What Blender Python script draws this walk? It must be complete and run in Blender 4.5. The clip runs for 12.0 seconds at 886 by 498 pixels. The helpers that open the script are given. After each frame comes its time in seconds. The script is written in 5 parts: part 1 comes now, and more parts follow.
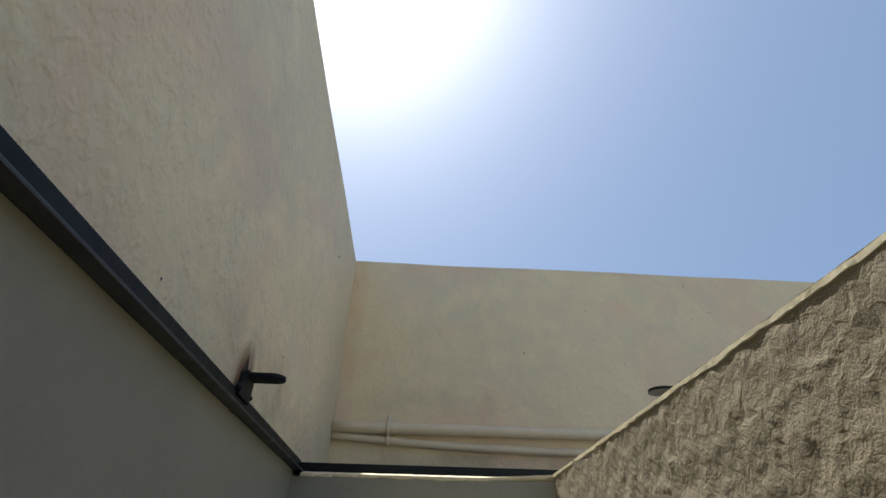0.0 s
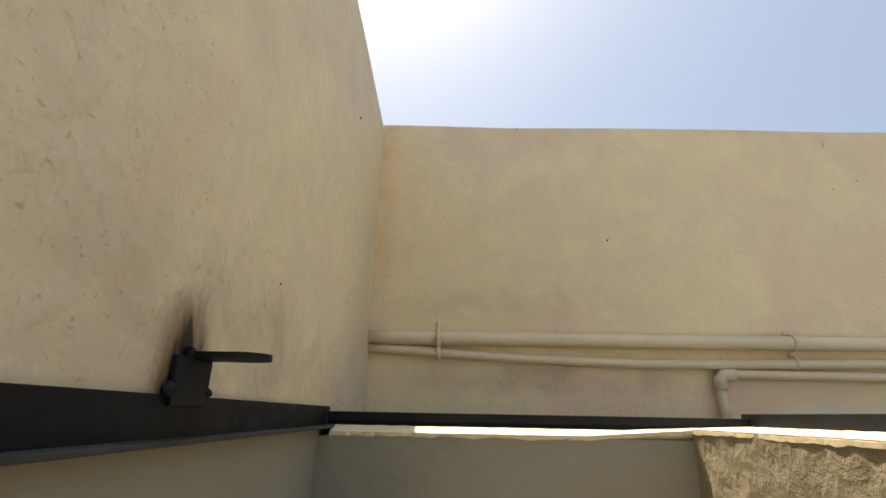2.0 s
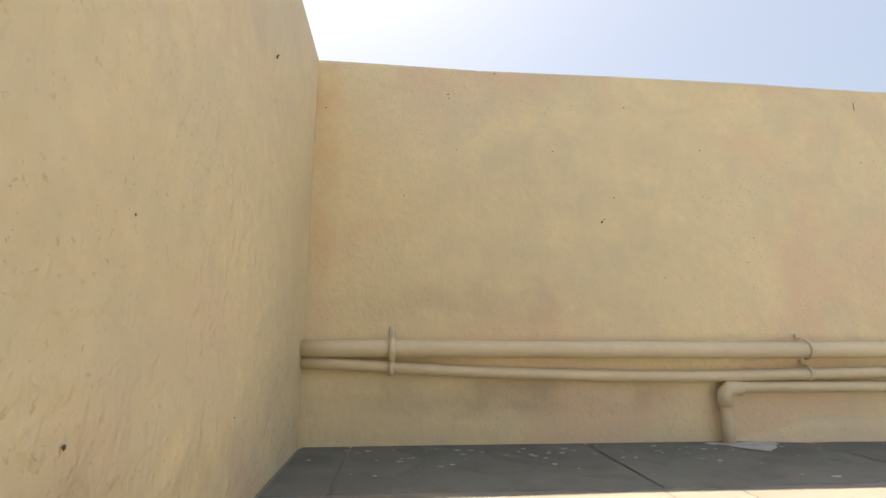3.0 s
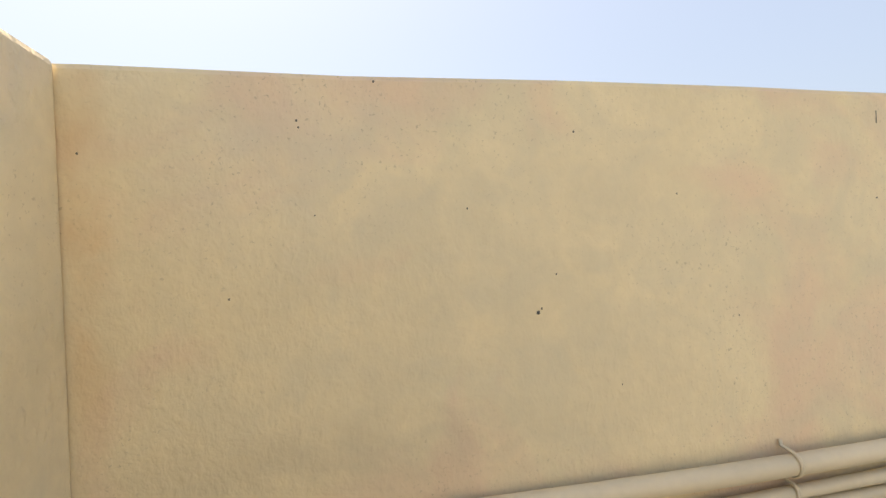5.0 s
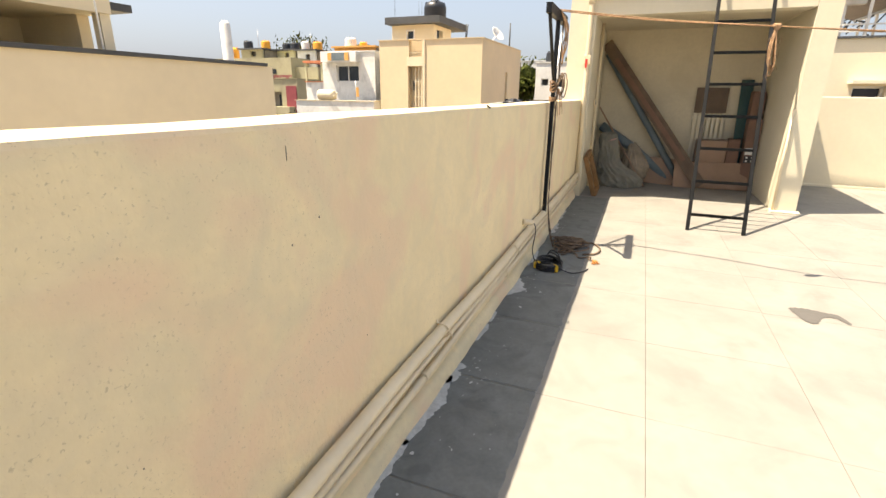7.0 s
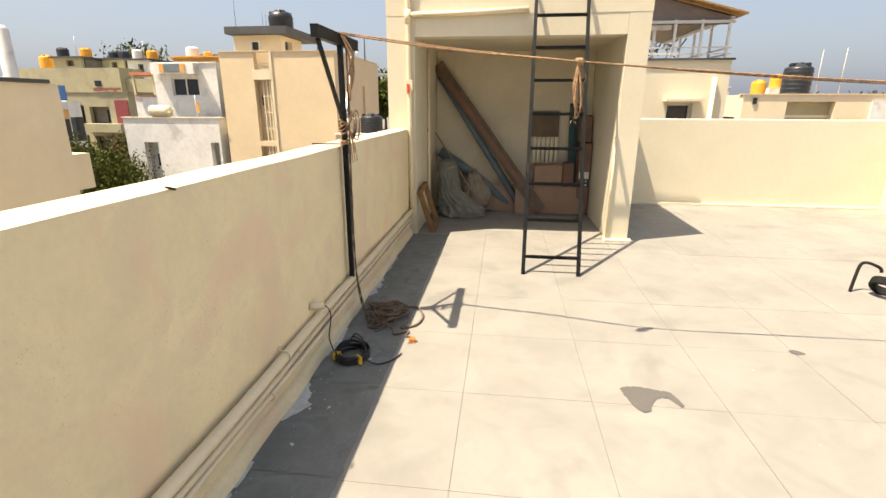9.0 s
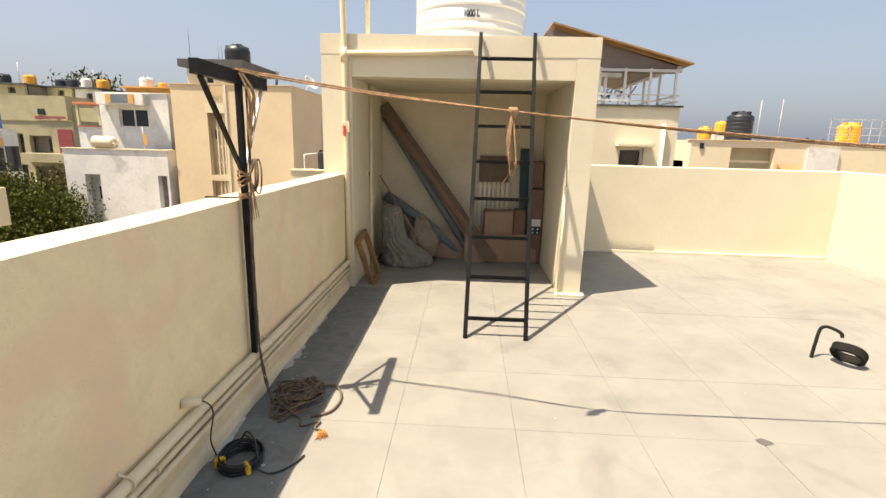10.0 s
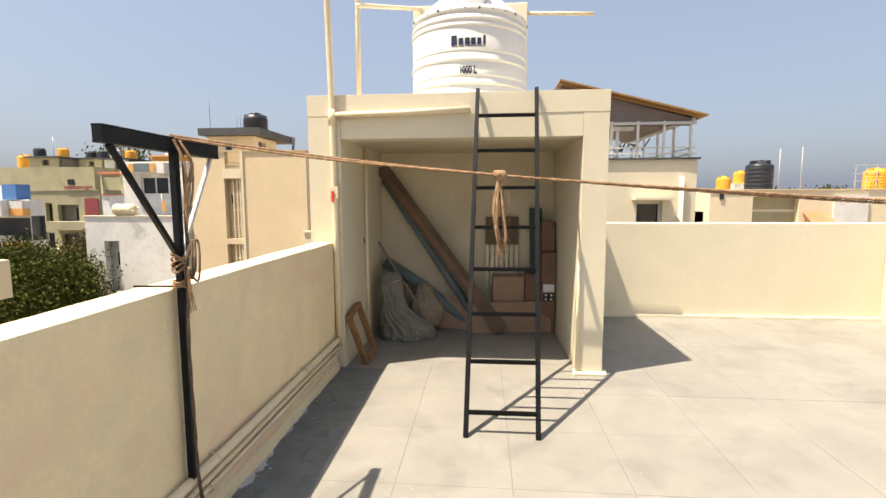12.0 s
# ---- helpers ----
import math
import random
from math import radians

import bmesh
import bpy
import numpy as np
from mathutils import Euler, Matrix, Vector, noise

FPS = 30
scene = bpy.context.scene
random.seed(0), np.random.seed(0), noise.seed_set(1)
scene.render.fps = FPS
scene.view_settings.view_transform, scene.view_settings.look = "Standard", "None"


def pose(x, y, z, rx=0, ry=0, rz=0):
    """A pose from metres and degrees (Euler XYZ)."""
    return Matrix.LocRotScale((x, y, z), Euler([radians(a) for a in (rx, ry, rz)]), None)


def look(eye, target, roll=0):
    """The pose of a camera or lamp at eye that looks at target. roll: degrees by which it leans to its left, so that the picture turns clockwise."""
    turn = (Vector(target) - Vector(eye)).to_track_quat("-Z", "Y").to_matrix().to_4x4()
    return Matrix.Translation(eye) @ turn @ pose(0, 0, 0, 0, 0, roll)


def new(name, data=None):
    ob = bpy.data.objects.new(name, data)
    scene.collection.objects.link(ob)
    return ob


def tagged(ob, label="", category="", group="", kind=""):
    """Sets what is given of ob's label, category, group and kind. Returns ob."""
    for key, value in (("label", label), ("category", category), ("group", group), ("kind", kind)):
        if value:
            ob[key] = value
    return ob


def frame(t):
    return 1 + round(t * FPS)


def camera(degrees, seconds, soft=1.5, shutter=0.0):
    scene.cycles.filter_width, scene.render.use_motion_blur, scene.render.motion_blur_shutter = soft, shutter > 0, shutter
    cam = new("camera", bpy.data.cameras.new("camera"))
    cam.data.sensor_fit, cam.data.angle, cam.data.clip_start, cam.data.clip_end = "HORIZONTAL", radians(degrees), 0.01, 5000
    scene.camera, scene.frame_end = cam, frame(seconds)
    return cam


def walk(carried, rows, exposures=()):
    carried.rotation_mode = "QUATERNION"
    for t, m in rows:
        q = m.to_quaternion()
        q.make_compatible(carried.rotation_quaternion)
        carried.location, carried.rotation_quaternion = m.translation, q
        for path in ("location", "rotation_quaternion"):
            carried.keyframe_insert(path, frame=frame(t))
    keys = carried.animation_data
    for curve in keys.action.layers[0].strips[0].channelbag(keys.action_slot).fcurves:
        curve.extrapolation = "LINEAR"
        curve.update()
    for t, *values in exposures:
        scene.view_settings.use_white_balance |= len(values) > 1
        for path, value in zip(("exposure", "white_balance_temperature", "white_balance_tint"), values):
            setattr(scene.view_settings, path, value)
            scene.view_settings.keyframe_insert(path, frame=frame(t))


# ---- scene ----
cam = camera(85.0, 12.0)
PATH = [
    (0, (0.356, -2.187, -0.277), (0.434, -0.54, 0.854), 1.2),
    (0.5, (0.342, -2.137, -0.273), (0.298, -0.503, 0.879), 2.4),
    (1, (0.283, -1.981, -0.184), (0.259, -0.251, 0.818), 4.3),
    (1.5, (0.277, -1.877, -0.105), (0.241, -0.092, 0.796), 1.3),
    (2, (0.263, -1.701, 0.009), (0.248, 0.191, 0.657), 1.1),
    (2.5, (0.222, -1.53, 0.081), (0.336, 0.366, 0.707), 1.6),
    (2.7, (0.236, -1.467, 0.165), (0.387, 0.454, 0.699), 0.8),
    (4.3, (0.297, -1.058, 0.599), (0.587, 0.92, 0.646), 1.8),
    (4.5, (0.344, -1.023, 0.647), (0.705, 0.942, 0.726), 1.0),
    (5, (0.472, -0.948, 0.78), (0.873, 1.012, 0.774), -2.2),
    (5.5, (0.465, -0.809, 0.863), (1.269, 1.018, 0.732), -3.9),
    (6, (0.554, -0.715, 1.023), (1.884, 0.754, 0.75), -1.4),
    (6.5, (0.706, -0.677, 1.08), (2.301, 0.392, 0.52), -2.0),
    (7, (0.939, -0.679, 1.182), (2.709, 0.022, 0.568), 0.6),
    (7.5, (1.195, -0.675, 1.166), (3.062, -0.236, 0.597), 0.7),
    (7.7, (1.373, -0.675, 1.175), (3.262, -0.365, 0.597), 0.5),
    (9.3, (1.979, -1.055, 1.416), (3.889, -0.859, 0.857), 0.1),
    (9.5, (2.072, -1.088, 1.438), (3.994, -0.937, 0.906), 0.3),
    (10, (2.361, -1.154, 1.439), (4.312, -1.067, 1.006), 1.5),
    (10.5, (2.517, -1.167, 1.557), (4.497, -1.0, 1.331), 0.1),
    (11, (2.669, -1.269, 1.638), (4.659, -1.072, 1.647), -1.3),
    (11.5, (2.737, -1.306, 1.643), (4.725, -1.1, 1.69), -1.7),
    (12, (2.869, -1.294, 1.497), (4.851, -1.125, 1.289), -0.2),
]
EXPOSURES = [(0.0, -0.33, 5650, 5),
             (1.0, -0.23, 6000, 6),
             (2.0, 0.20, 6950, 8),
             (2.7, 0.40, 7500, 9),
             (4.3, 0.77, 7550, 10),
             (5.0, 0.58, 7400, 10),
             (6.0, 0.58, 7400, 10),
             (6.7, 0.62, 7400, 11),
             (7.7, 0.52, 7400, 11),
             (9.5, 0.31, 7400, 11),
             (10.5, 0.24, 7200, 11),
             (12.0, 0.24, 7100, 11)]
walk(cam, [(t, look(e, g, r)) for t, e, g, r in PATH], EXPOSURES)

# ---- world, sun and sky ----
SUN_WAY = Vector((-0.182, 0.388, 1.0)).normalized()
world = bpy.data.worlds.new("sky")
scene.world = world
world.use_nodes = True
wn = world.node_tree.nodes
sky = wn.new("ShaderNodeTexSky")
sky.sky_type, sky.sun_disc = "NISHITA", False
sky.sun_elevation, sky.sun_rotation = radians(66.8), radians(-25)
sky.air_density, sky.dust_density, sky.ozone_density = 1.1, 4.2, 2.0
wn["Background"].inputs[1].default_value = 0.125
haze = wn.new("ShaderNodeMix")
haze.data_type = "RGBA"
haze.inputs[0].default_value, haze.inputs[7].default_value = 0.34, (4.8, 5.85, 8.1, 1)
world.node_tree.links.new(sky.outputs[0], haze.inputs[6])
world.node_tree.links.new(haze.outputs[2], wn["Background"].inputs[0])
sun = new("sun", bpy.data.lights.new("sun", "SUN"))
sun.data.energy, sun.data.angle, sun.data.color = 9.0, radians(0.5), (1.0, 0.91, 0.78)
sun.matrix_world = look(SUN_WAY * 30, (0, 0, 0))


# ---- materials ----
def mat(name, col, rough=0.8, metal=0.0, var=0.12, scale=2.0, fine=40.0, bump=0.25, grain=90.0, depth=0.004,
        stain=None, stain_at=0.62, stain_scale=1.3, stain2=None, rand=0.0, pits=0.0, spec=0.5, laid=False, marks=(), trowel=None):
    """A painted or bare surface: blotches at one scale, grain at another, relief, stains of their own shape, and soft
    tone patches set by marks.
    """
    m = bpy.data.materials.new(name)
    m.use_nodes = True
    n, ln = m.node_tree.nodes, m.node_tree.links
    b = n["Principled BSDF"]
    b.inputs["Roughness"].default_value, b.inputs["Metallic"].default_value, b.inputs["Specular IOR Level"].default_value = rough, metal, spec
    tc = n.new("ShaderNodeTexCoord")
    where = tc.outputs["Object"]
    if laid:
        spot, plus = n.new("ShaderNodeObjectInfo"), n.new("ShaderNodeVectorMath")
        ln.new(where, plus.inputs[0])
        ln.new(spot.outputs["Location"], plus.inputs[1])
        where = plus.outputs[0]

    def tex(s, detail=4.0, dist=0.0):
        t = n.new("ShaderNodeTexNoise")
        t.inputs["Scale"].default_value, t.inputs["Detail"].default_value, t.inputs["Distortion"].default_value = s, detail, dist
        ln.new(where, t.inputs["Vector"])
        return t

    def span(src, a, z, lo, hi):
        r = n.new("ShaderNodeMapRange")
        for i, v in enumerate((a, z, lo, hi)):
            r.inputs[i + 1].default_value = v
        ln.new(src, r.inputs[0])
        return r.outputs[0]

    def times(a, c):
        k = n.new("ShaderNodeMath")
        k.operation = "MULTIPLY"
        ln.new(a, k.inputs[0])
        ln.new(c, k.inputs[1])
        return k.outputs[0]

    big, small = tex(scale, 5, 0.4), tex(fine, 3)
    k = times(span(big.outputs[0], 0.3, 0.7, 1 - var, 1 + var), span(small.outputs[0], 0.3, 0.7, 1 - var * 0.5, 1 + var * 0.5))
    if rand:
        oi = n.new("ShaderNodeObjectInfo")
        k = times(k, span(oi.outputs["Random"], 0, 1, 1 - rand, 1 + rand))
    mul = n.new("ShaderNodeVectorMath")
    mul.operation = "SCALE"
    mul.inputs[0].default_value = col
    ln.new(k, mul.inputs["Scale"])
    out = mul.outputs[0]
    if stain:
        s = tex(stain_scale, 7, 0.8)
        mix = n.new("ShaderNodeMix")
        mix.data_type = "RGBA"
        ln.new(span(s.outputs[0], stain_at, stain_at + 0.13, 0, 0.75), mix.inputs[0])
        ln.new(out, mix.inputs[6])
        mix.inputs[7].default_value = (*stain, 1)
        out = mix.outputs[2]
    if stain2:
        s = tex(stain_scale * 2.3, 8, 1.2)
        mix = n.new("ShaderNodeMix")
        mix.data_type = "RGBA"
        ln.new(span(s.outputs[0], 0.48, 0.70, 0, 0.45), mix.inputs[0])
        ln.new(out, mix.inputs[6])
        mix.inputs[7].default_value = (*stain2, 1)
        out = mix.outputs[2]
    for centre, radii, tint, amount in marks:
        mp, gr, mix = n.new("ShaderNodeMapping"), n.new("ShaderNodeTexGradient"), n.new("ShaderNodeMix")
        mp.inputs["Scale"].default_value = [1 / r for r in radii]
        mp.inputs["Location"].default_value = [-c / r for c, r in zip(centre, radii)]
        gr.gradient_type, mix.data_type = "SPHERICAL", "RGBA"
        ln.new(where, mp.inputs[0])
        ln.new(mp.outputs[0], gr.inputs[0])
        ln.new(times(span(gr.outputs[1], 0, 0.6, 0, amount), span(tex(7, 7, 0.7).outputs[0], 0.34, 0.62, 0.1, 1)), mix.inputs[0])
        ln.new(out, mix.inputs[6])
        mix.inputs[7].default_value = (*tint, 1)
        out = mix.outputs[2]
    if pits:
        v = tex(pits, 2.5, 0.6)
        mix = n.new("ShaderNodeMix")
        mix.data_type = "RGBA"
        p = span(v.outputs[0], 0.63, 0.72, 0, 1)
        ln.new(times(p, span(tex(2.6, 6, 0.5).outputs[0], 0.44, 0.62, 0.05, 0.45)), mix.inputs[0])
        ln.new(out, mix.inputs[6])
        mix.inputs[7].default_value = (0.30, 0.24, 0.15, 1)
        out = mix.outputs[2]
    ln.new(out, b.inputs["Base Color"])
    if bump:
        g = tex(grain, 5)
        bp = n.new("ShaderNodeBump")
        bp.inputs["Strength"].default_value, bp.inputs["Distance"].default_value = bump, depth
        ln.new(g.outputs[0], bp.inputs["Height"])
        wide = n.new("ShaderNodeBump")
        wide.inputs["Strength"].default_value, wide.inputs["Distance"].default_value = min(1.0, bump * 1.5), depth * 2.5
        ln.new(tex(grain / 7, 4, 0.6).outputs[0], wide.inputs["Height"])
        ln.new(bp.outputs[0], wide.inputs["Normal"])
        last = wide.outputs[0]
        if trowel:
            size, strong, deep, stretch = trowel
            mp, tn, tb = n.new("ShaderNodeMapping"), n.new("ShaderNodeTexNoise"), n.new("ShaderNodeBump")
            mp.inputs["Scale"].default_value = stretch
            mp.inputs["Rotation"].default_value = (0.5, 0.3, 0)
            tn.inputs["Scale"].default_value, tn.inputs["Detail"].default_value, tn.inputs["Distortion"].default_value = size, 2, 0.15
            tb.inputs["Strength"].default_value, tb.inputs["Distance"].default_value = strong, deep
            ln.new(where, mp.inputs[0])
            ln.new(mp.outputs[0], tn.inputs["Vector"])
            ln.new(times(span(tn.outputs[0], 0.46, 0.66, 0, 1), span(tex(1.7, 3).outputs[0], 0.38, 0.6, 0.25, 1)), tb.inputs["Height"])
            ln.new(last, tb.inputs["Normal"])
            last = tb.outputs[0]
        ln.new(last, b.inputs["Normal"])
        ln.new(span(small.outputs[0], 0.3, 0.7, max(0.03, rough - 0.08), min(1, rough + 0.08)), b.inputs["Roughness"])
    return m


CREAM = mat("cream_wall_paint", (0.745, 0.635, 0.41), 0.75, var=0.085, scale=2.6, fine=38, bump=0.28, grain=140, depth=0.003,
            stain=(0.74, 0.56, 0.38), stain_at=0.53, stain_scale=2.3, stain2=(0.625, 0.565, 0.40), pits=150)
# Marks: greyed and orange stains, darker bands above and below the pipes.
CREAM_N = mat("worn_cream_wall_paint", (0.77, 0.65, 0.42), 0.75, var=0.06, scale=2.6, fine=38, bump=0.3, grain=140, depth=0.003,
              stain=(0.76, 0.565, 0.395), stain_at=0.50, stain_scale=2.3, stain2=(0.655, 0.58, 0.405), pits=150, trowel=(70, 0.30, 0.003, (1, 1, 0.6)),
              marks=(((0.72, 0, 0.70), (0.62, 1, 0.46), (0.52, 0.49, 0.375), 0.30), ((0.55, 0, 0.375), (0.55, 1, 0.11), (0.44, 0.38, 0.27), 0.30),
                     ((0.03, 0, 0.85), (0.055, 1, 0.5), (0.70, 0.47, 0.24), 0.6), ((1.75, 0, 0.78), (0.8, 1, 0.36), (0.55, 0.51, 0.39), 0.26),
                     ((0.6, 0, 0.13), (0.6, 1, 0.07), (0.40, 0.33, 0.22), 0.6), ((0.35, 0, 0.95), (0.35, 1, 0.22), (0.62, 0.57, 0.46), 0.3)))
# Marks: darker low along the frame and in a patch near y -1.5.
CREAM_W = mat("trowelled_cream_wall_paint", (0.715, 0.615, 0.415), 0.75, var=0.09, scale=2.2, fine=30, bump=0.3, grain=120, depth=0.003,
              stain=(0.70, 0.55, 0.40), stain_at=0.53, stain_scale=2.0, stain2=(0.60, 0.55, 0.42), pits=120, trowel=(42, 0.45, 0.006, (1, 1, 0.7)),
              marks=(((0, -1.0, 0.10), (1, 0.55, 0.12), (0.42, 0.36, 0.25), 0.6), ((0, -1.5, 0.6), (1, 0.6, 0.5), (0.52, 0.49, 0.39), 0.5)))
# Wall paint darkened to deepen the shed's inner shade; back wall and ceiling.
INNER = mat("dimmed_inner_plaster", (0.56, 0.50, 0.37), 0.85, var=0.08, scale=1.8, fine=25, bump=0.25, grain=80, depth=0.002,
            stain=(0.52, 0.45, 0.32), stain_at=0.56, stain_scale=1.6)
DULLF = mat("weathered_olive_facade", (0.36, 0.33, 0.215), 0.85, var=0.09, scale=0.7, fine=5, bump=0.1, grain=20, stain=(0.27, 0.245, 0.165), stain_at=0.54, stain_scale=0.6)
PINK = mat("faded_pink_print", (0.36, 0.22, 0.20), 0.8, var=0.2, scale=9)
CREAM2 = mat("pale_wall_paint", (0.65, 0.595, 0.455), 0.7, var=0.04, scale=1.5, fine=20, bump=0.2, grain=90, depth=0.002,
             stain=(0.7, 0.6, 0.42), stain_at=0.7)
ROUGH = mat("rough_render", (0.275, 0.224, 0.142), 0.95, var=0.08, scale=9, fine=120, bump=0.45, grain=380, depth=0.002,
            stain=(0.25, 0.205, 0.135), stain_at=0.55, stain_scale=3)
# Darker than the walls above: dims the stairwell by colour.
UNDER = mat("dimmed_stairwell_plaster", (0.31, 0.29, 0.225), 0.85, var=0.07, scale=2.5, fine=30, bump=0.3, grain=80, depth=0.003,
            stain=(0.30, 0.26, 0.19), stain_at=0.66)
# Darker than the tiles: deepens the parapet's shade on the floor by colour.
SHADE_STRIP = mat("shaded_tile_strip", (0.15, 0.162, 0.155), 0.7, var=0.22, scale=5, fine=60, bump=0.3, grain=90, depth=0.002, stain=(0.095, 0.102, 0.098), stain_at=0.52, stain_scale=5, stain2=(0.17, 0.18, 0.175))
TILE = mat("cement_tile", (0.229, 0.220, 0.196), 0.62, var=0.08, scale=2.2, fine=28, bump=0.15, grain=120, depth=0.0015,
           stain=(0.175, 0.168, 0.152), stain_at=0.55, stain_scale=1.7, stain2=(0.18, 0.172, 0.155), rand=0.012, laid=True)
GROUT = mat("dark_grout", (0.155, 0.147, 0.13), 0.9, var=0.2)
PATCH = mat("dark_grey_patch", (0.088, 0.083, 0.076), 0.8, var=0.06, scale=8)
SPLASH = mat("dried_white_paint", (0.47, 0.485, 0.475), 0.75, var=0.16, scale=25, fine=120)
BLACK = mat("black_enamel", (0.006, 0.008, 0.011), 0.5, var=0.3, scale=12, bump=0.15, grain=60, depth=0.001, stain=(0.03, 0.024, 0.02), stain_at=0.66, stain_scale=9, spec=0.22)
# Lighter copy of the black enamel: light on the flange put into colour.
FLANGE = mat("lightened_enamel", (0.03, 0.032, 0.034), 0.5, var=0.3, scale=14, bump=0.15, grain=60, depth=0.001, stain=(0.02, 0.02, 0.02), stain_at=0.6, stain_scale=12)
LADDER = mat("dark_grey_enamel", (0.006, 0.0065, 0.007), 0.5, var=0.3, scale=9, bump=0.1, grain=60, depth=0.001, stain=(0.04, 0.03, 0.02), stain_at=0.66, stain_scale=7, spec=0.14)
PVC = mat("painted_pvc", (0.71, 0.605, 0.42), 0.5, var=0.06, scale=4, bump=0.1, grain=40, depth=0.001, stain=(0.55, 0.45, 0.3), stain_at=0.68, stain_scale=4)
GREYCAP = mat("grey_pipe_mouth", (0.12, 0.12, 0.12), 0.7)
ROPE = mat("jute_rope", (0.31, 0.19, 0.105), 0.95, var=0.3, scale=25, fine=200, bump=0.9, grain=260, depth=0.003)
ROPEDARK = mat("dirty_rope", (0.135, 0.095, 0.064), 0.95, var=0.3, scale=18, fine=200, bump=0.9, grain=240, depth=0.003)
ORANGE = mat("frayed_orange_end", (0.40, 0.16, 0.04), 0.9, var=0.25, scale=30)
CABLE = mat("black_cable_sheath", (0.014, 0.015, 0.018), 0.42, var=0.2, bump=0.05)
YELLOW = mat("yellow_tape", (0.70, 0.45, 0.03), 0.5, var=0.12, scale=20)
RUBBER = mat("old_rubber", (0.012, 0.012, 0.011), 0.85, var=0.25, scale=14, stain=(0.05, 0.032, 0.02), stain_at=0.6, stain_scale=12, spec=0.2)
WOOD = mat("weathered_wood", (0.23, 0.125, 0.05), 0.75, var=0.25, scale=8, fine=90, bump=0.4, grain=70, depth=0.002, stain=(0.14, 0.08, 0.04), stain_at=0.6, stain_scale=9)
PLANK = mat("stained_plank", (0.13, 0.088, 0.056), 0.7, var=0.22, scale=6, fine=70, bump=0.4, grain=60, depth=0.002)
CARD = mat("brown_cardboard", (0.31, 0.205, 0.14), 0.85, var=0.1, scale=4, fine=30, bump=0.15, grain=50, depth=0.002, stain=(0.5, 0.42, 0.34), stain_at=0.68, stain_scale=3)
CARD2 = mat("dark_cardboard", (0.19, 0.11, 0.075), 0.85, var=0.12, scale=4, bump=0.1)
SACK = mat("grey_woven_plastic", (0.19, 0.182, 0.145), 0.7, var=0.2, scale=6, fine=160, bump=0.5, grain=180, depth=0.002, stain=(0.2, 0.18, 0.14), stain_at=0.55, stain_scale=4)
SACK2 = mat("brown_woven_plastic", (0.27, 0.22, 0.16), 0.8, var=0.2, scale=7, bump=0.4, grain=150, depth=0.002)
BLUEPIPE = mat("blue_grey_tube", (0.13, 0.17, 0.19), 0.55, var=0.15, scale=5)
WHITE = mat("white_plastic", (0.70, 0.70, 0.675), 0.4, var=0.03, scale=3, bump=0)
LETTER = mat("navy_print", (0.012, 0.022, 0.06), 0.5, var=0.05)
GREEN = mat("green_plug", (0.02, 0.11, 0.08), 0.5)
RED = mat("red_valve", (0.55, 0.05, 0.03), 0.45)
GLASS = mat("dark_window_glass", (0.02, 0.025, 0.03), 0.08, var=0.2, bump=0)
TEAL = mat("teal_glass_sheet", (0.03, 0.07, 0.07), 0.15, var=0.2)
TANKBLACK = mat("black_tank_plastic", (0.018, 0.021, 0.026), 0.4, var=0.1, bump=0.05)
TANKORANGE = mat("orange_tank_plastic", (0.75, 0.34, 0.03), 0.5, var=0.1)
BEIGE = mat("beige_facade", (0.66, 0.54, 0.36), 0.8, var=0.05, scale=0.5, fine=4, bump=0.1, grain=20, stain=(0.62, 0.49, 0.31), stain_at=0.6, stain_scale=0.4)
LIGHTF = mat("cream_facade", (0.68, 0.60, 0.435), 0.8, var=0.05, scale=0.6, fine=5, bump=0.1, grain=20, stain=(0.62, 0.53, 0.36), stain_at=0.64, stain_scale=0.5)
WHITEF = mat("white_facade", (0.68, 0.68, 0.655), 0.8, var=0.09, scale=0.9, fine=6, bump=0.1, grain=20, stain=(0.40, 0.40, 0.385), stain_at=0.57, stain_scale=1.1, stain2=(0.52, 0.52, 0.50))
OLIVEF = mat("yellow_green_facade", (0.55, 0.52, 0.32), 0.8, var=0.06, scale=0.6, fine=5)
DARKF = mat("dark_coping", (0.06, 0.065, 0.07), 0.7, var=0.15)
ORANGEF = mat("orange_facade_paint", (0.68, 0.36, 0.10), 0.75, var=0.08)
BLUEF = mat("blue_facade_paint", (0.06, 0.17, 0.42), 0.6, var=0.1)
MAROON = mat("maroon_facade_paint", (0.25, 0.05, 0.06), 0.75, var=0.1)
# Dark tone painted on shallow cores and panes for unlit rooms.
SHADEIN = mat("room_shade", (0.20, 0.18, 0.15), 0.9, var=0.2)
TIN = mat("brown_roof_sheet", (0.30, 0.17, 0.06), 0.6, var=0.15, scale=3)
NET = mat("grey_brown_screen", (0.20, 0.17, 0.16), 0.85, var=0.1, scale=3)
STEEL = mat("pale_steel", (0.55, 0.56, 0.56), 0.45, metal=0.3, var=0.1)
TERRA = mat("terracotta_roof", (0.55, 0.20, 0.10), 0.8, var=0.15)
BARK = mat("bark", (0.13, 0.09, 0.06), 0.95, var=0.25, scale=5)
LEAF = mat("leaf", (0.056, 0.068, 0.012), 0.75, var=0.35, scale=1.1, fine=9, bump=0, spec=0.15)
LEAF2 = mat("brownish_leaf", (0.085, 0.07, 0.022), 0.7, var=0.35, scale=1.1, fine=9, bump=0, spec=0.15)
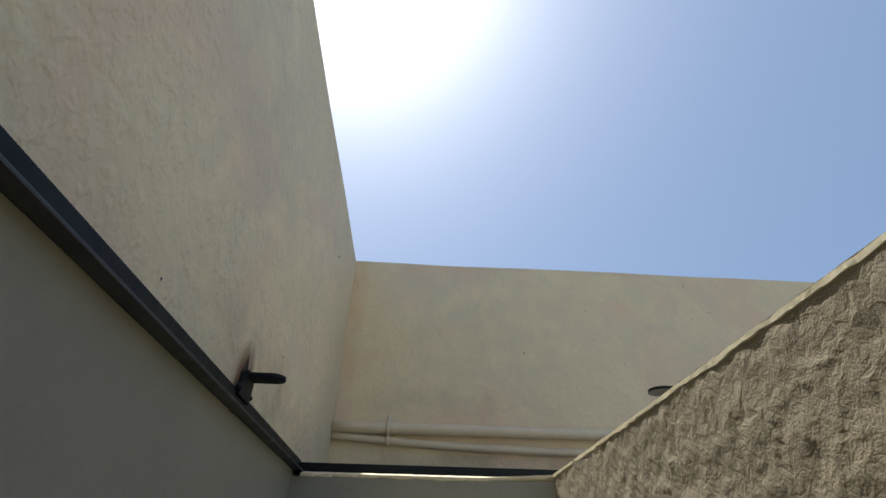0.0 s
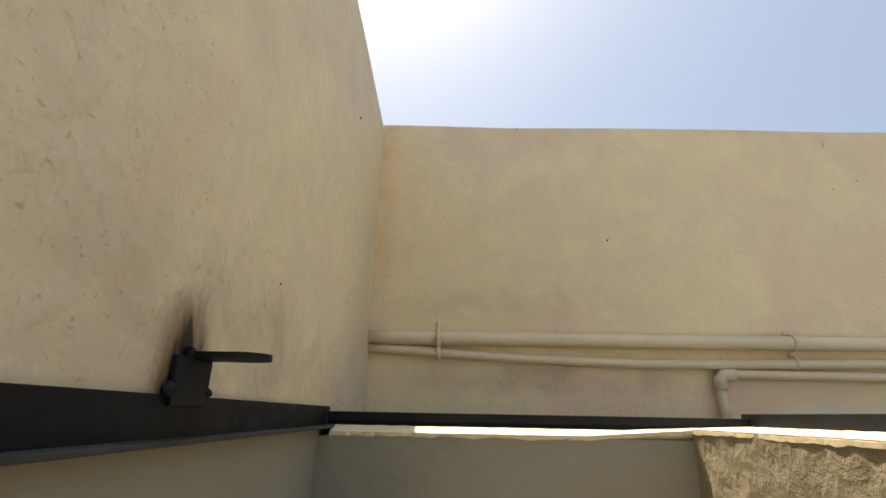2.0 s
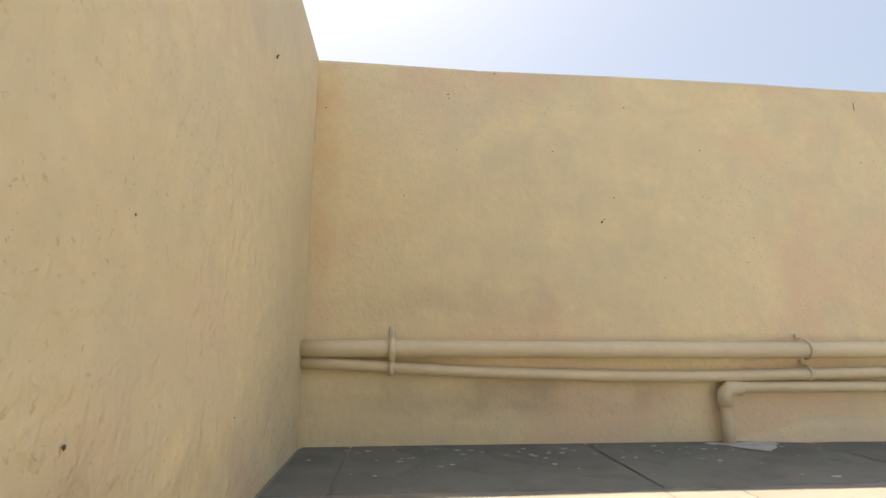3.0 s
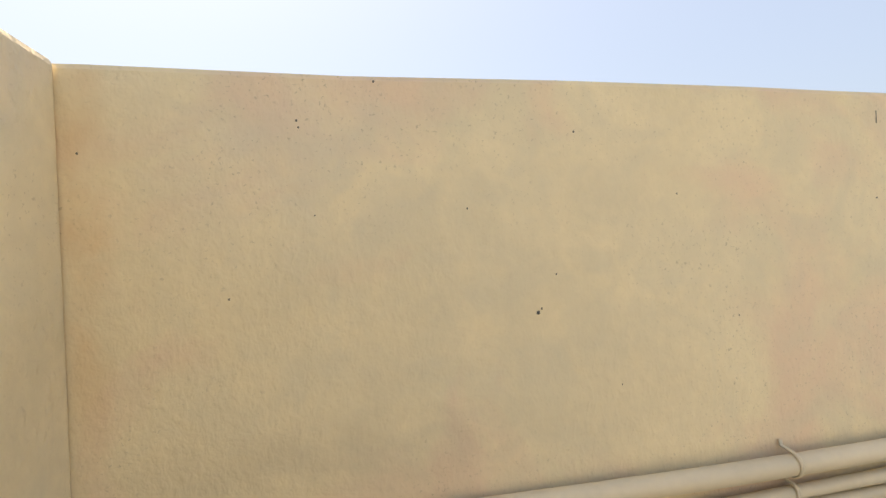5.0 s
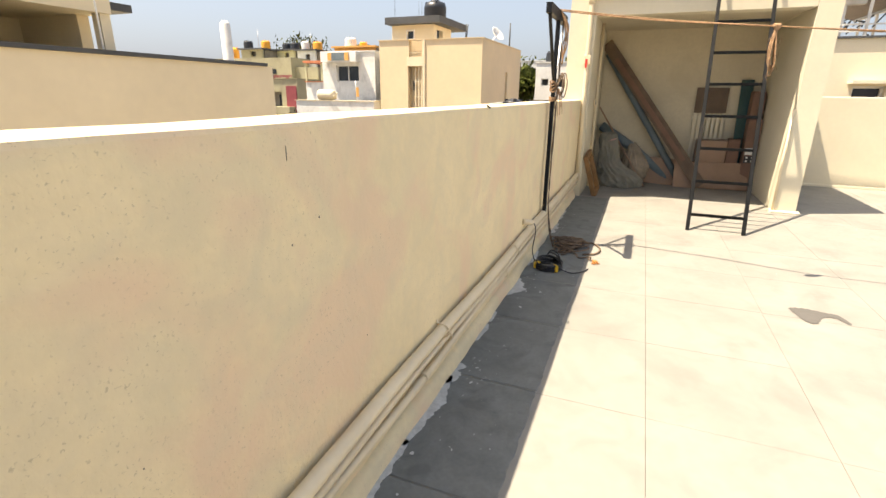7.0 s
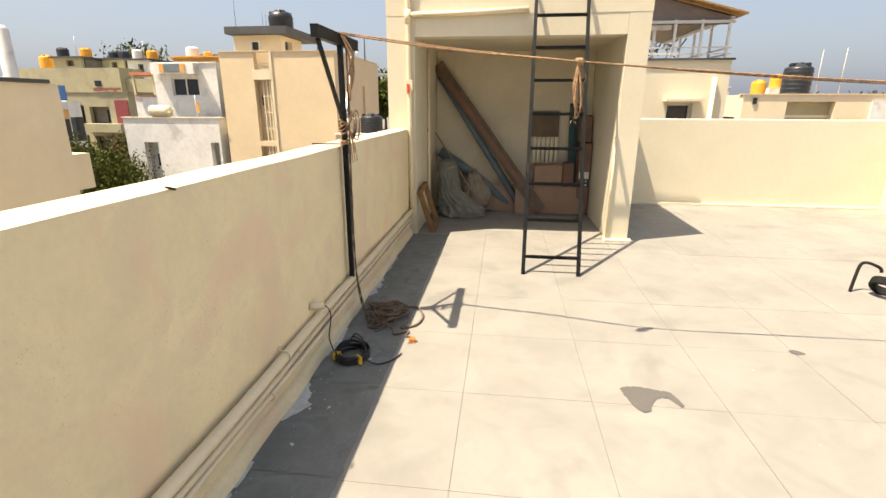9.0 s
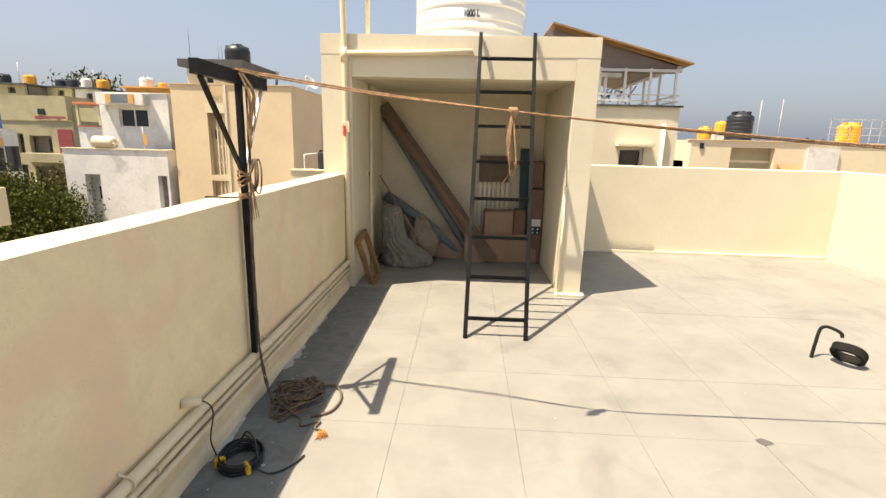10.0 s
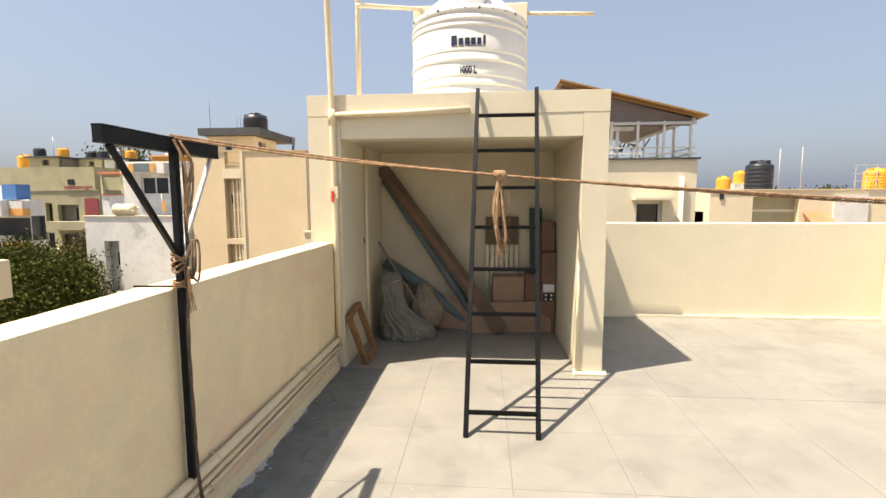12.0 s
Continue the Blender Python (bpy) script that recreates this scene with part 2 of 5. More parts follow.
DIRT = mat("dusty_ground", (0.27, 0.22, 0.16), 0.95, var=0.2, scale=0.3, fine=4, bump=0.3, grain=10, depth=0.02)
ASPHALT = mat("asphalt", (0.06, 0.06, 0.06), 0.9, var=0.15, scale=1)

def burn_material():
    """Scorched paint that fades out upward and to the sides."""
    m = bpy.data.materials.new("scorched_paint")
    m.use_nodes = True
    n, ln = m.node_tree.nodes, m.node_tree.links
    b = n["Principled BSDF"]
    b.inputs["Roughness"].default_value = 0.9
    tc, grad, noi, ramp = n.new("ShaderNodeTexCoord"), n.new("ShaderNodeTexGradient"), n.new("ShaderNodeTexNoise"), n.new("ShaderNodeValToRGB")
    grad.gradient_type = "SPHERICAL"
    mp, up = n.new("ShaderNodeMapping"), n.new("ShaderNodeMapping")
    mp.inputs["Scale"].default_value, mp.inputs["Location"].default_value = (1, 17, 10.5), (0, 0, 0.62)
    up.inputs["Scale"].default_value = (1, 1, 0.22)
    noi.inputs["Scale"].default_value, noi.inputs["Detail"].default_value, noi.inputs["Distortion"].default_value = 62, 7, 0.4
    ln.new(tc.outputs["Object"], mp.inputs[0])
    ln.new(tc.outputs["Object"], up.inputs[0])
    ln.new(mp.outputs[0], grad.inputs[0])
    ln.new(up.outputs[0], noi.inputs["Vector"])
    k = n.new("ShaderNodeMath")
    k.operation = "MULTIPLY"
    k.use_clamp = True
    s = n.new("ShaderNodeMath")
    s.operation = "MULTIPLY_ADD"
    s.inputs[1].default_value, s.inputs[2].default_value = 2.6, -0.25
    ln.new(noi.outputs[0], s.inputs[0])
    ln.new(grad.outputs[1], k.inputs[0])
    ln.new(s.outputs[0], k.inputs[1])
    ramp.color_ramp.elements[0].color = (0.50, 0.29, 0.12, 1)
    mid = ramp.color_ramp.elements.new(0.5)
    mid.color = (0.25, 0.12, 0.045, 1)
    ramp.color_ramp.elements[2].color = (0.02, 0.015, 0.012, 1)
    ramp.color_ramp.elements[2].position = 0.74
    ln.new(k.outputs[0], ramp.inputs[0])
    ln.new(ramp.outputs[0], b.inputs["Base Color"])
    a = n.new("ShaderNodeMapRange")
    a.inputs[1].default_value, a.inputs[2].default_value, a.inputs[4].default_value = 0.05, 0.75, 0.95
    ln.new(k.outputs[0], a.inputs[0])
    ln.new(a.outputs[0], b.inputs["Alpha"])
    return m


BURN = burn_material()


# ---- building blocks ----
def part(name, bm, material, parent=None, label=""):
    me = bpy.data.meshes.new(name)
    bm.to_mesh(me)
    bm.free()
    me.materials.append(material)
    ob = new(name, me)
    ob.parent = parent
    return tagged(ob, label)


def thing(name, label, category, group="", kind="", at=(0, 0, 0)):
    ob = new(name)
    ob.location = at
    ob.empty_display_size = 0.1
    return tagged(ob, label, category, group, kind)


def box(bm, x0, x1, y0, y1, z0, z1, bevel=0.0):
    r = bmesh.ops.create_cube(bm, size=1.0, matrix=Matrix.Translation(((x0 + x1) / 2, (y0 + y1) / 2, (z0 + z1) / 2)) @ Matrix.Diagonal((x1 - x0, y1 - y0, z1 - z0, 1)))
    if bevel:
        es = list({e for v in r["verts"] for e in v.link_edges})
        bmesh.ops.bevel(bm, geom=es, offset=bevel, segments=2, profile=0.6, affect="EDGES")
    return bm


def boxed(x0, x1, y0, y1, z0, z1, bevel=0.0):
    return box(bmesh.new(), x0, x1, y0, y1, z0, z1, bevel)


def slab(bm, m, sx, sy, sz, bevel=0.0):
    """A box of that size about the pose m."""
    r = bmesh.ops.create_cube(bm, size=1.0, matrix=m @ Matrix.Diagonal((sx, sy, sz, 1)))
    if bevel:
        bmesh.ops.bevel(bm, geom=list({e for v in r["verts"] for e in v.link_edges}), offset=bevel, segments=2, affect="EDGES")
    return bm


def bar(bm, p, q, w, d, bevel=0.002, up=(0, 0, 1)):
    """A square bar from p to q, w wide and d deep."""
    p, q = Vector(p), Vector(q)
    z = (q - p).normalized()
    x = Vector(up).cross(z)
    x = x.normalized() if x.length > 1e-4 else Vector((1, 0, 0))
    y = z.cross(x)
    m = Matrix((x, y, z)).transposed().to_4x4()
    m.translation = (p + q) / 2
    return slab(bm, m, w, d, (q - p).length, bevel)


def tube(bm, pts, r, seg=8, caps=True):
    """A round tube along a line of points."""
    pts = [Vector(p) for p in pts]
    n = len(pts)
    rings = []
    side = None
    for i, p in enumerate(pts):
        d = (pts[min(i + 1, n - 1)] - pts[max(i - 1, 0)]).normalized()
        if side is None:
            side = d.orthogonal().normalized()
        side = (side - d * side.dot(d)).normalized()
        up = d.cross(side)
        rr = r[i] if isinstance(r, (list, tuple)) else r
        rings.append([bm.verts.new(p + (side * math.cos(a) + up * math.sin(a)) * rr) for a in [2 * math.pi * k / seg for k in range(seg)]])
    for a, b in zip(rings, rings[1:]):
        for k in range(seg):
            bm.faces.new((a[k], a[(k + 1) % seg], b[(k + 1) % seg], b[k])).smooth = True
    if caps:
        bm.faces.new(rings[0][::-1])
        bm.faces.new(rings[-1])
    return bm


def lathe(bm, profile, at, seg=32):
    """A turned body: (radius, height) pairs from the bottom up."""
    rings = [[bm.verts.new((at[0] + r * math.cos(2 * math.pi * k / seg), at[1] + r * math.sin(2 * math.pi * k / seg), at[2] + h)) for k in range(seg)] for r, h in profile]
    for a, b in zip(rings, rings[1:]):
        for k in range(seg):
            bm.faces.new((a[k], a[(k + 1) % seg], b[(k + 1) % seg], b[k])).smooth = True
    bm.faces.new(rings[0][::-1])
    bm.faces.new(rings[-1])
    return bm


def curve_through(pts, steps=6):
    """Points on a smooth line through pts."""
    pts = [Vector(p) for p in pts]
    out = []
    for i in range(len(pts) - 1):
        p0, p1, p2, p3 = pts[max(i - 1, 0)], pts[i], pts[i + 1], pts[min(i + 2, len(pts) - 1)]
        for k in range(steps):
            t = k / steps
            out.append(0.5 * (2 * p1 + (p2 - p0) * t + (2 * p0 - 5 * p1 + 4 * p2 - p3) * t * t + (3 * p1 - p0 - 3 * p2 + p3) * t ** 3))
    return out + [pts[-1]]


def uneven(bm, amount, scale, axes=(1, 1, 1)):
    for v in bm.verts:
        d = noise.noise_vector(v.co * scale)
        v.co += Vector((d.x * axes[0], d.y * axes[1], d.z * axes[2])) * amount
    return bm


def fine_box(x0, x1, y0, y1, z0, z1, step, bevel=0.012):
    """A wall whose faces are cut finely enough to be made uneven."""
    bm = boxed(x0, x1, y0, y1, z0, z1, bevel)
    for i, (a, b) in enumerate(((x0, x1), (y0, y1), (z0, z1))):
        no = Vector((i == 0, i == 1, i == 2))
        n = int((b - a) / step)
        for k in range(1, n):
            co = no * (a + (b - a) * k / n)
            bmesh.ops.bisect_plane(bm, geom=bm.verts[:] + bm.edges[:] + bm.faces[:], plane_co=co, plane_no=no)
    return bm


# ---- structure: the roof terrace and the stair hatch ----
H = 1.124                       # parapet
HX, HY, HB = 0.775, -0.645, -2.4  # hatch: far side in x, near side in y, unseen rear edge set to dim the stairwell
FX, FY = 0.925, -0.59          # hatch frame: far side in x, near side in y
SX, SR = 6.956, -2.30           # shed: front, outer side

bm = bmesh.new()
for b in ((FX, 9.3, -6.3, 0.0), (0.0, FX, FY, 0.0), (0.0, FX, -6.3, HB)):
    box(bm, *b, -0.16, -0.006)
floor = tagged(part("floor", bm, GROUT), "flat roof of pale cement tiles with dark joints", "floor", kind="structure")

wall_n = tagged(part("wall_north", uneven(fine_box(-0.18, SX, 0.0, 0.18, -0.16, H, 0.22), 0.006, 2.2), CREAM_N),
                "cream-painted plaster parapet with worn pits", "parapet", kind="structure")
wall_w = tagged(part("wall_west", uneven(fine_box(-0.2, 0.0, -6.4, -0.002, -3.8, H, 0.25), 0.005, 2.0), CREAM_W),
                "cream-painted plaster wall beside the stair hatch", "wall", kind="structure")
tagged(part("wall_east", uneven(fine_box(9.065, 9.25, -6.10, SR, -0.16, 1.185, 0.3), 0.004, 2.0), CREAM2),
       "cream-painted parapet at the end of the roof", "parapet", kind="structure")
tagged(part("wall_south", uneven(fine_box(0.0, 9.25, -6.30, -6.10, -0.16, 1.185, 0.4), 0.004, 2.0), CREAM2),
       "cream-painted parapet along the sunny side", "parapet", kind="structure")

tagged(part("trim_east_foot", uneven(fine_box(9.03, 9.068, -6.09, SR - 0.01, -0.004, 0.035, 0.05, 0.008), 0.006, 12), CREAM2),
       "rough plaster fillet along the end parapet's foot", "skirting", kind="structure")

# the stairwell under the hatch
def rough_wall():
    bm = bmesh.new()
    ny, nz = 340, 210
    grid = []
    for i in range(ny + 1):
        row = []
        for k in range(nz + 1):
            y, z = HY - (HY - HB) * i / ny, -0.010 - 1.1 * k / nz
            edge = min(1.0, 0.25 + k / 26)
            q = Vector((0, y, z))
            d = 0.0008 * max(0.0, noise.noise(q * 46)) + 0.0021 * max(0.0, noise.noise(q * 92 + Vector((0, 3, 9)))) + 0.0012 * noise.noise(q * 125) + 0.003 * noise.noise(q * 5)
            row.append(bm.verts.new((HX - 0.004 - d * edge - 0.002 * noise.noise(q * 30), y, z)))
        grid.append(row)
    for i in range(ny):
        for k in range(nz):
            bm.faces.new((grid[i][k], grid[i + 1][k], grid[i + 1][k + 1], grid[i][k + 1])).smooth = True
    return bm


tagged(part("wall_stairwell_rough", rough_wall(), ROUGH), "coarse unpainted cement render of the stairwell", "wall", kind="structure")
bm = boxed(HX + 0.03, HX + 0.22, -5.2, HY + 0.2, -3.6, -0.17)
box(bm, 0.0, HX + 0.03, HY + 0.03, HY + 0.2, -3.4, -0.165)
box(bm, 0.0, HX + 0.03, -5.2, -5.0, -3.6, -0.165)
box(bm, 0.0, HX + 0.03, HB - 0.15, HB, -0.6, -0.165)
box(bm, -0.1, HX + 0.2, -5.2, HY + 0.2, -3.8, -3.6)
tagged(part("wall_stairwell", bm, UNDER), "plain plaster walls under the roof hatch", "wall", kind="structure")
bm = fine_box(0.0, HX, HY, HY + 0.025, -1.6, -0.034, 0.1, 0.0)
tagged(part("wall_stairwell_end", uneven(bm, 0.004, 5), UNDER), "smooth cream plaster darkened under the hatch edge", "wall", kind="structure")
# Added panel over the west wall, darkened for the shade below the frame.
tagged(part("wall_stairwell_side", uneven(fine_box(-0.03, 0.0065, HB, HY - 0.001, -1.7, -0.0135, 0.12, 0.0), 0.002, 5), UNDER), "thin added panel of grey-cream plaster, darkened under the hatch frame", "wall", kind="structure")
stairs = thing("stairs", "plain cement steps up to the roof hatch", "stairs", kind="structure")
for i in range(17):
    part("step", boxed(0.002, HX + 0.03, HY - 0.235 * (i + 1), HY - 0.235 * i + (0.004 if i else 0), -3.6, -0.2 * (i + 1)), UNDER, stairs)

# broken lip of the slab round the hatch
def chipped_edge():
    """Plaster that falls from the frame to the hatch's edge, its lower rim a little broken."""
    bm = bmesh.new()

    def strip(n, place, high, low, corner, broken):
        last = None
        for i in range(n + 1):
            t = i / n
            k = min(1.0, max(0.0, (t - 0.7) / 0.3)) if corner else 0.0
            z0, z1 = high + (-0.004 - high) * k, low + (-0.012 - low) * k
            row = []
            for u, drop in ((0.0, 0), (0.3, 0), (0.6, 0), (0.88, 0), (1.0, 0), (1.0, 0.007), (0.8, 0.02), (0.6, 0.15)):
                q = Vector((*place(t, u), 0))
                bite = broken * max(0.0, noise.noise(q * 21) + 0.5 * noise.noise(q * 60) - 0.12) if u > 0.85 and drop < 0.01 else 0.0
                x, y = place(t, u - bite)
                rim = 0.005 * noise.noise(q * 17 + Vector((0, 0, 3))) + 0.003 * noise.noise(q * 55) if drop == 0.007 else 0.0012 * noise.noise(q * 40)
                row.append(bm.verts.new((x, y, z0 + (z1 - z0) * u * u - drop + rim)))
            if last:
                for a, b, c, d in zip(last, last[1:], row[1:], row):
                    bm.faces.new((a, b, c, d))
            last = row

    strip(90, lambda t, u: (0.03 + (HX - 0.03 + (FX - HX) * (1 - u)) * t, FY + (HY - FY) * u - 0.004 * (u > 0.95)), -0.015, -0.027, True, 0.12)
    strip(170, lambda t, u: (FX + (HX - FX) * u - 0.006 * (u > 0.95), FY + (HY - FY) * u + (HB - FY - (HY - FY) * u) * t), -0.004, -0.012, False, 0.03)
    bmesh.ops.recalc_face_normals(bm, faces=bm.faces)
    return bm


tagged(part("trim_hatch_edge", chipped_edge(), CREAM), "broken cream plaster lip round the hatch", "edging", kind="structure")

# ---- structure: the open shed at the end ----
shed = thing("shed", "open cream-plastered roof shed with a flat concrete top", "shed", kind="structure")
part("wall", uneven(fine_box(SX, 9.25, -0.075, 0.205, -0.16, 2.19, 0.3, 0.0015), 0.003, 2), CREAM2, shed)
part("wall", uneven(fine_box(SX, 9.25, SR, -2.095, -0.16, 2.19, 0.3, 0.0015), 0.003, 2), CREAM2, shed)
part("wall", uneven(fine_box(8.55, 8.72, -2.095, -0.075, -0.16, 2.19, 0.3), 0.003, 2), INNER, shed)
part("lintel", uneven(fine_box(SX + 0.002, SX + 0.2, -2.093, -0.077, 2.0, 2.19, 0.2, 0.0015), 0.003, 2), CREAM2, shed)
part("roof", uneven(fine_box(SX - 0.002, 9.25, SR - 0.002, 0.207, 2.19, 2.364, 0.3, 0.0015), 0.004, 2), CREAM2, shed)
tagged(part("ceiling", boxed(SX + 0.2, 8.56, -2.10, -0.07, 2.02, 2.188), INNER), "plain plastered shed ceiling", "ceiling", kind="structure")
part("foot", uneven(boxed(SX - 0.05, SX + 0.05, SR - 0.03, -2.06, -0.004, 0.03, 0.01), 0.02, 9), CREAM2, shed, "crumbled plaster at the post's foot")


# ---- things on the terrace ----
def wall_pipe(z0, z1, r, x0, x1, clips, label, drop=False, sag=()):
    """A pipe along the north parapet that sags a little between its clips."""
    def level(x):
        z = z0 + (z1 - z0) * (x - x0) / (x1 - x0)
        for cx, w, dz in sag:
            z += dz * math.exp(-((x - cx) / w) ** 2)
        return z

    p = thing("wall_pipe", label, "pipe", group="pipes along the parapet")
    pts = []
    if drop:
        pts += [(x0, -0.03, 0.0), (x0, -0.03, 0.06), (x0, -0.03, z0 - 0.03), (x0 + 0.008, -0.03, z0 - 0.008), (x0 + 0.03, -0.03, z0)]
    n = 70
    for i in range(n + 1):
        s = i / n
        x = x0 + (0.05 if drop else 0) + (x1 - x0 - (0.05 if drop else 0)) * s
        pts.append((x, -0.006 - r + 0.004 * math.sin(s * 23), level(x) + 0.004 * min(1.0, x * 0.5) * math.sin(s * 17 + r * 90)))
    part("tube", tube(bmesh.new(), pts, r, 12), PVC, p)
    if drop:
        part("elbow", tube(bmesh.new(), [(x0, -0.03, z0 - 0.05), (x0, -0.03, z0 - 0.012), (x0 + 0.012, -0.03, z0), (x0 + 0.05, -0.03, z0)], r + 0.005, 12), PVC, p)
    for x in clips:
        z = level(x)
        w = 0.009 if x < 1 else 0.0055
        tab = 0.036 if x < 1 else 0.02
        ring = [(x, -0.004, z + r + tab), (x, -0.006, z + r + 0.008)]
        ring += [(x, -0.006 - r - (r + 0.0055) * math.sin(a), z + (r + 0.0045) * math.cos(a)) for a in [k * math.pi / 8 for k in range(9)]]
        bm = tube(bmesh.new(), ring, 0.0028, 6)
        for v in bm.verts:
            v.co.x = x + (v.co.x - x) * w / 0.0028
        part("saddle_clip", bm, PVC, p)
    return p


wall_pipe(0.258, 0.272, 0.024, 0.0, 6.9, (0.24, 1.445, 2.585, 3.75, 4.95, 6.1), "thick cream-painted pipe clipped along the parapet foot")
wall_pipe(0.196, 0.208, 0.016, 0.0, 6.9, (0.24, 1.45, 2.66, 3.9, 5.1, 6.2), "thin cream-painted pipe sagging below a thicker one", sag=((-0.05, 0.35, 0.026), (1.0, 0.45, -0.012)))
wall_pipe(0.152, 0.158, 0.016, 1.183, 6.9, (2.4, 3.6, 4.9, 6.2), "thin cream-painted pipe turning down into the roof", drop=True)

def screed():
    """A thin strip along the parapet with a wavering edge, darkening the shaded tiles."""
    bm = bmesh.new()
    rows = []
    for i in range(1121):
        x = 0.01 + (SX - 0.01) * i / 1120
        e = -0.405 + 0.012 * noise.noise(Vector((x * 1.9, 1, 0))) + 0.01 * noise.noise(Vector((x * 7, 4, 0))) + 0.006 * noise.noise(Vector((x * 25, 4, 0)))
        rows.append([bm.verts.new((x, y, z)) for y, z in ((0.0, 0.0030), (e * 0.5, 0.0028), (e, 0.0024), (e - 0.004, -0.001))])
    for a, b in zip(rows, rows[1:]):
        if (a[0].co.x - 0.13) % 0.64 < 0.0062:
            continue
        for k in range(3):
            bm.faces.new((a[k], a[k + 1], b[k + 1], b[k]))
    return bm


tagged(part("trim_gutter_screed", screed(), SHADE_STRIP), "dark grimy strip that paints shade along the parapet's foot", "screed", kind="structure")
ledge, last = bmesh.new(), None
for i in range(227):
    x = 1.215 + i * 0.02525
    grow = min(1.0, 0.04 + i * 0.12)
    d, h = 0.036 + 0.016 * noise.noise(Vector((x * 3, 0, 0))), 0.07 + 0.012 * noise.noise(Vector((x * 2, 5, 0)))
    d, h = d * grow, h * grow
    row = [ledge.verts.new((x, y, z)) for y, z in ((0.004, h), (-d * 0.45, h * 0.93), (-d * 0.85, h * 0.6), (-d, -0.002))]
    if last:
        for k in range(3):
            ledge.faces.new((last[k], last[k + 1], row[k + 1], row[k])).smooth = True
    last = row
tagged(part("trim_parapet_foot", uneven(ledge, 0.004, 9), CREAM), "rough plaster fillet along the parapet's foot", "skirting", kind="structure")


def hatch_frame():
    f = thing("hatch_frame", "black-enamelled steel angle frame round the stair hatch", "hatch frame")
    fx, fy = FX, FY
    b1 = bmesh.new()
    box(b1, 0.002, 0.0085, HB, fy + 0.03, -0.02, 0.022, 0.001)
    part("side_bar", b1, BLACK, f)
    part("flange", boxed(0.0087, 0.033, HB, fy, -0.021, -0.016, 0.001), FLANGE, f, "grey flange, paled for the light on it")
    part("end_bar", boxed(0.01, fx, fy, fy + 0.006, -0.016, 0.012, 0.001), BLACK, f)
    b2 = bmesh.new()
    box(b2, fx, fx + 0.006, HB, fy + 0.03, -0.008, 0.022, 0.001)
    box(b2, fx + 0.006, fx + 0.04, HB, fy + 0.02, 0.002, 0.008, 0.001)
    part("side_bar", b2, BLACK, f)
    for x, s in ((0.008, 1), (fx, -1)):
        y = -1.205
        top = 0.058 if s == 1 else 0.062
        b3 = bmesh.new()
        box(b3, min(x, x + 0.006 * s), max(x, x + 0.006 * s), y - 0.035, y + 0.035, 0.012, top, 0.001)
        r = bmesh.ops.create_circle(b3, cap_ends=True, segments=24, radius=0.026, matrix=Matrix.Translation((x + 0.05 * s, y + 0.012, top)))
        ex = bmesh.ops.extrude_face_region(b3, geom=list({q for v in r["verts"] for q in v.link_faces}))
        for v in ex["geom"]:
            if isinstance(v, bmesh.types.BMVert):
                v.co.z += 0.006
        box(b3, min(x, x + 0.05 * s), max(x, x + 0.05 * s), y - 0.014, y + 0.038, top + 0.0002, top + 0.0058)
        lug = part("hinge_lug", b3, BLACK, f)
        for dy, dz, r in ((-0.012, top + 0.004, 0.008), (-0.037, 0.026, 0.007), (0.037, 0.025, 0.006)):
            weld = bmesh.new()
            bmesh.ops.create_uvsphere(weld, u_segments=10, v_segments=7, radius=r, matrix=Matrix.Translation((x + 0.003 * s, y + dy, dz)))
            part("weld_bead", uneven(weld, r * 0.5, 60), BLACK, lug)
    return f


hatch_frame()
bm = bmesh.new()
for v in bmesh.ops.create_grid(bm, x_segments=1, y_segments=1, size=0.5)["verts"]:
    v.co = Vector((0, v.co.x * 0.22, v.co.y * 0.26))
burn = tagged(part("burn_mark", bm, BURN), "scorched brown and black mark above a welded lug", "stain", kind="structure")
burn.location = (0.0065, -1.215, 0.105)


def ladder():
    f = thing("ladder", "dark steel ladder leaning on the shed, a rope hanging before it", "ladder")
    rails = (((5.775, -1.185, 0.0), (6.935, -1.237, 2.385)), ((5.775, -1.637, 0.0), (6.935, -1.71, 2.385)))
    for p, q in rails:
        part("rail", bar(bmesh.new(), p, q, 0.032, 0.026, 0.003), LADDER, f)
    for i in range(8):
        s = 0.058 + i * 0.1205
        a, b = (Vector(r[0]).lerp(Vector(r[1]), s) for r in rails)
        part("rung", bar(bmesh.new(), a + Vector((-0.005, -0.01, 0)), b + Vector((-0.005, 0.01, 0)), 0.026, 0.026, 0.004), LADDER, f)
    return f


ladder()


def rope_pole():
    f = thing("rope_pole", "black steel T-shaped pole fixed to the parapet", "pole")
    x, y = 4.765, -0.034
    bm = bmesh.new()
    box(bm, x - 0.014, x + 0.014, y - 0.014, y - 0.009, 0.27, 1.684, 0.001)
    box(bm, x - 0.014, x - 0.009, y - 0.009, y + 0.014, 0.27, 1.684, 0.001)
    box(bm, x + 0.009, x + 0.014, y - 0.009, y + 0.014, 0.27, 1.684, 0.001)
    part("post", bm, BLACK, f)
    bm = bmesh.new()
    box(bm, 4.375, 5.07, y - 0.02, y + 0.02, 1.738, 1.745, 0.001)
    box(bm, 4.375, 5.07, y - 0.018, y + 0.018, 1.69, 1.738)
    box(bm, 4.375, 5.07, y - 0.02, y + 0.02, 1.684, 1.69, 0.001)
    part("cross_arm", bm, BLACK, f)
    part("brace", bar(bmesh.new(), (4.42, y, 1.684), (x, y, 1.25), 0.02, 0.02), BLACK, f)
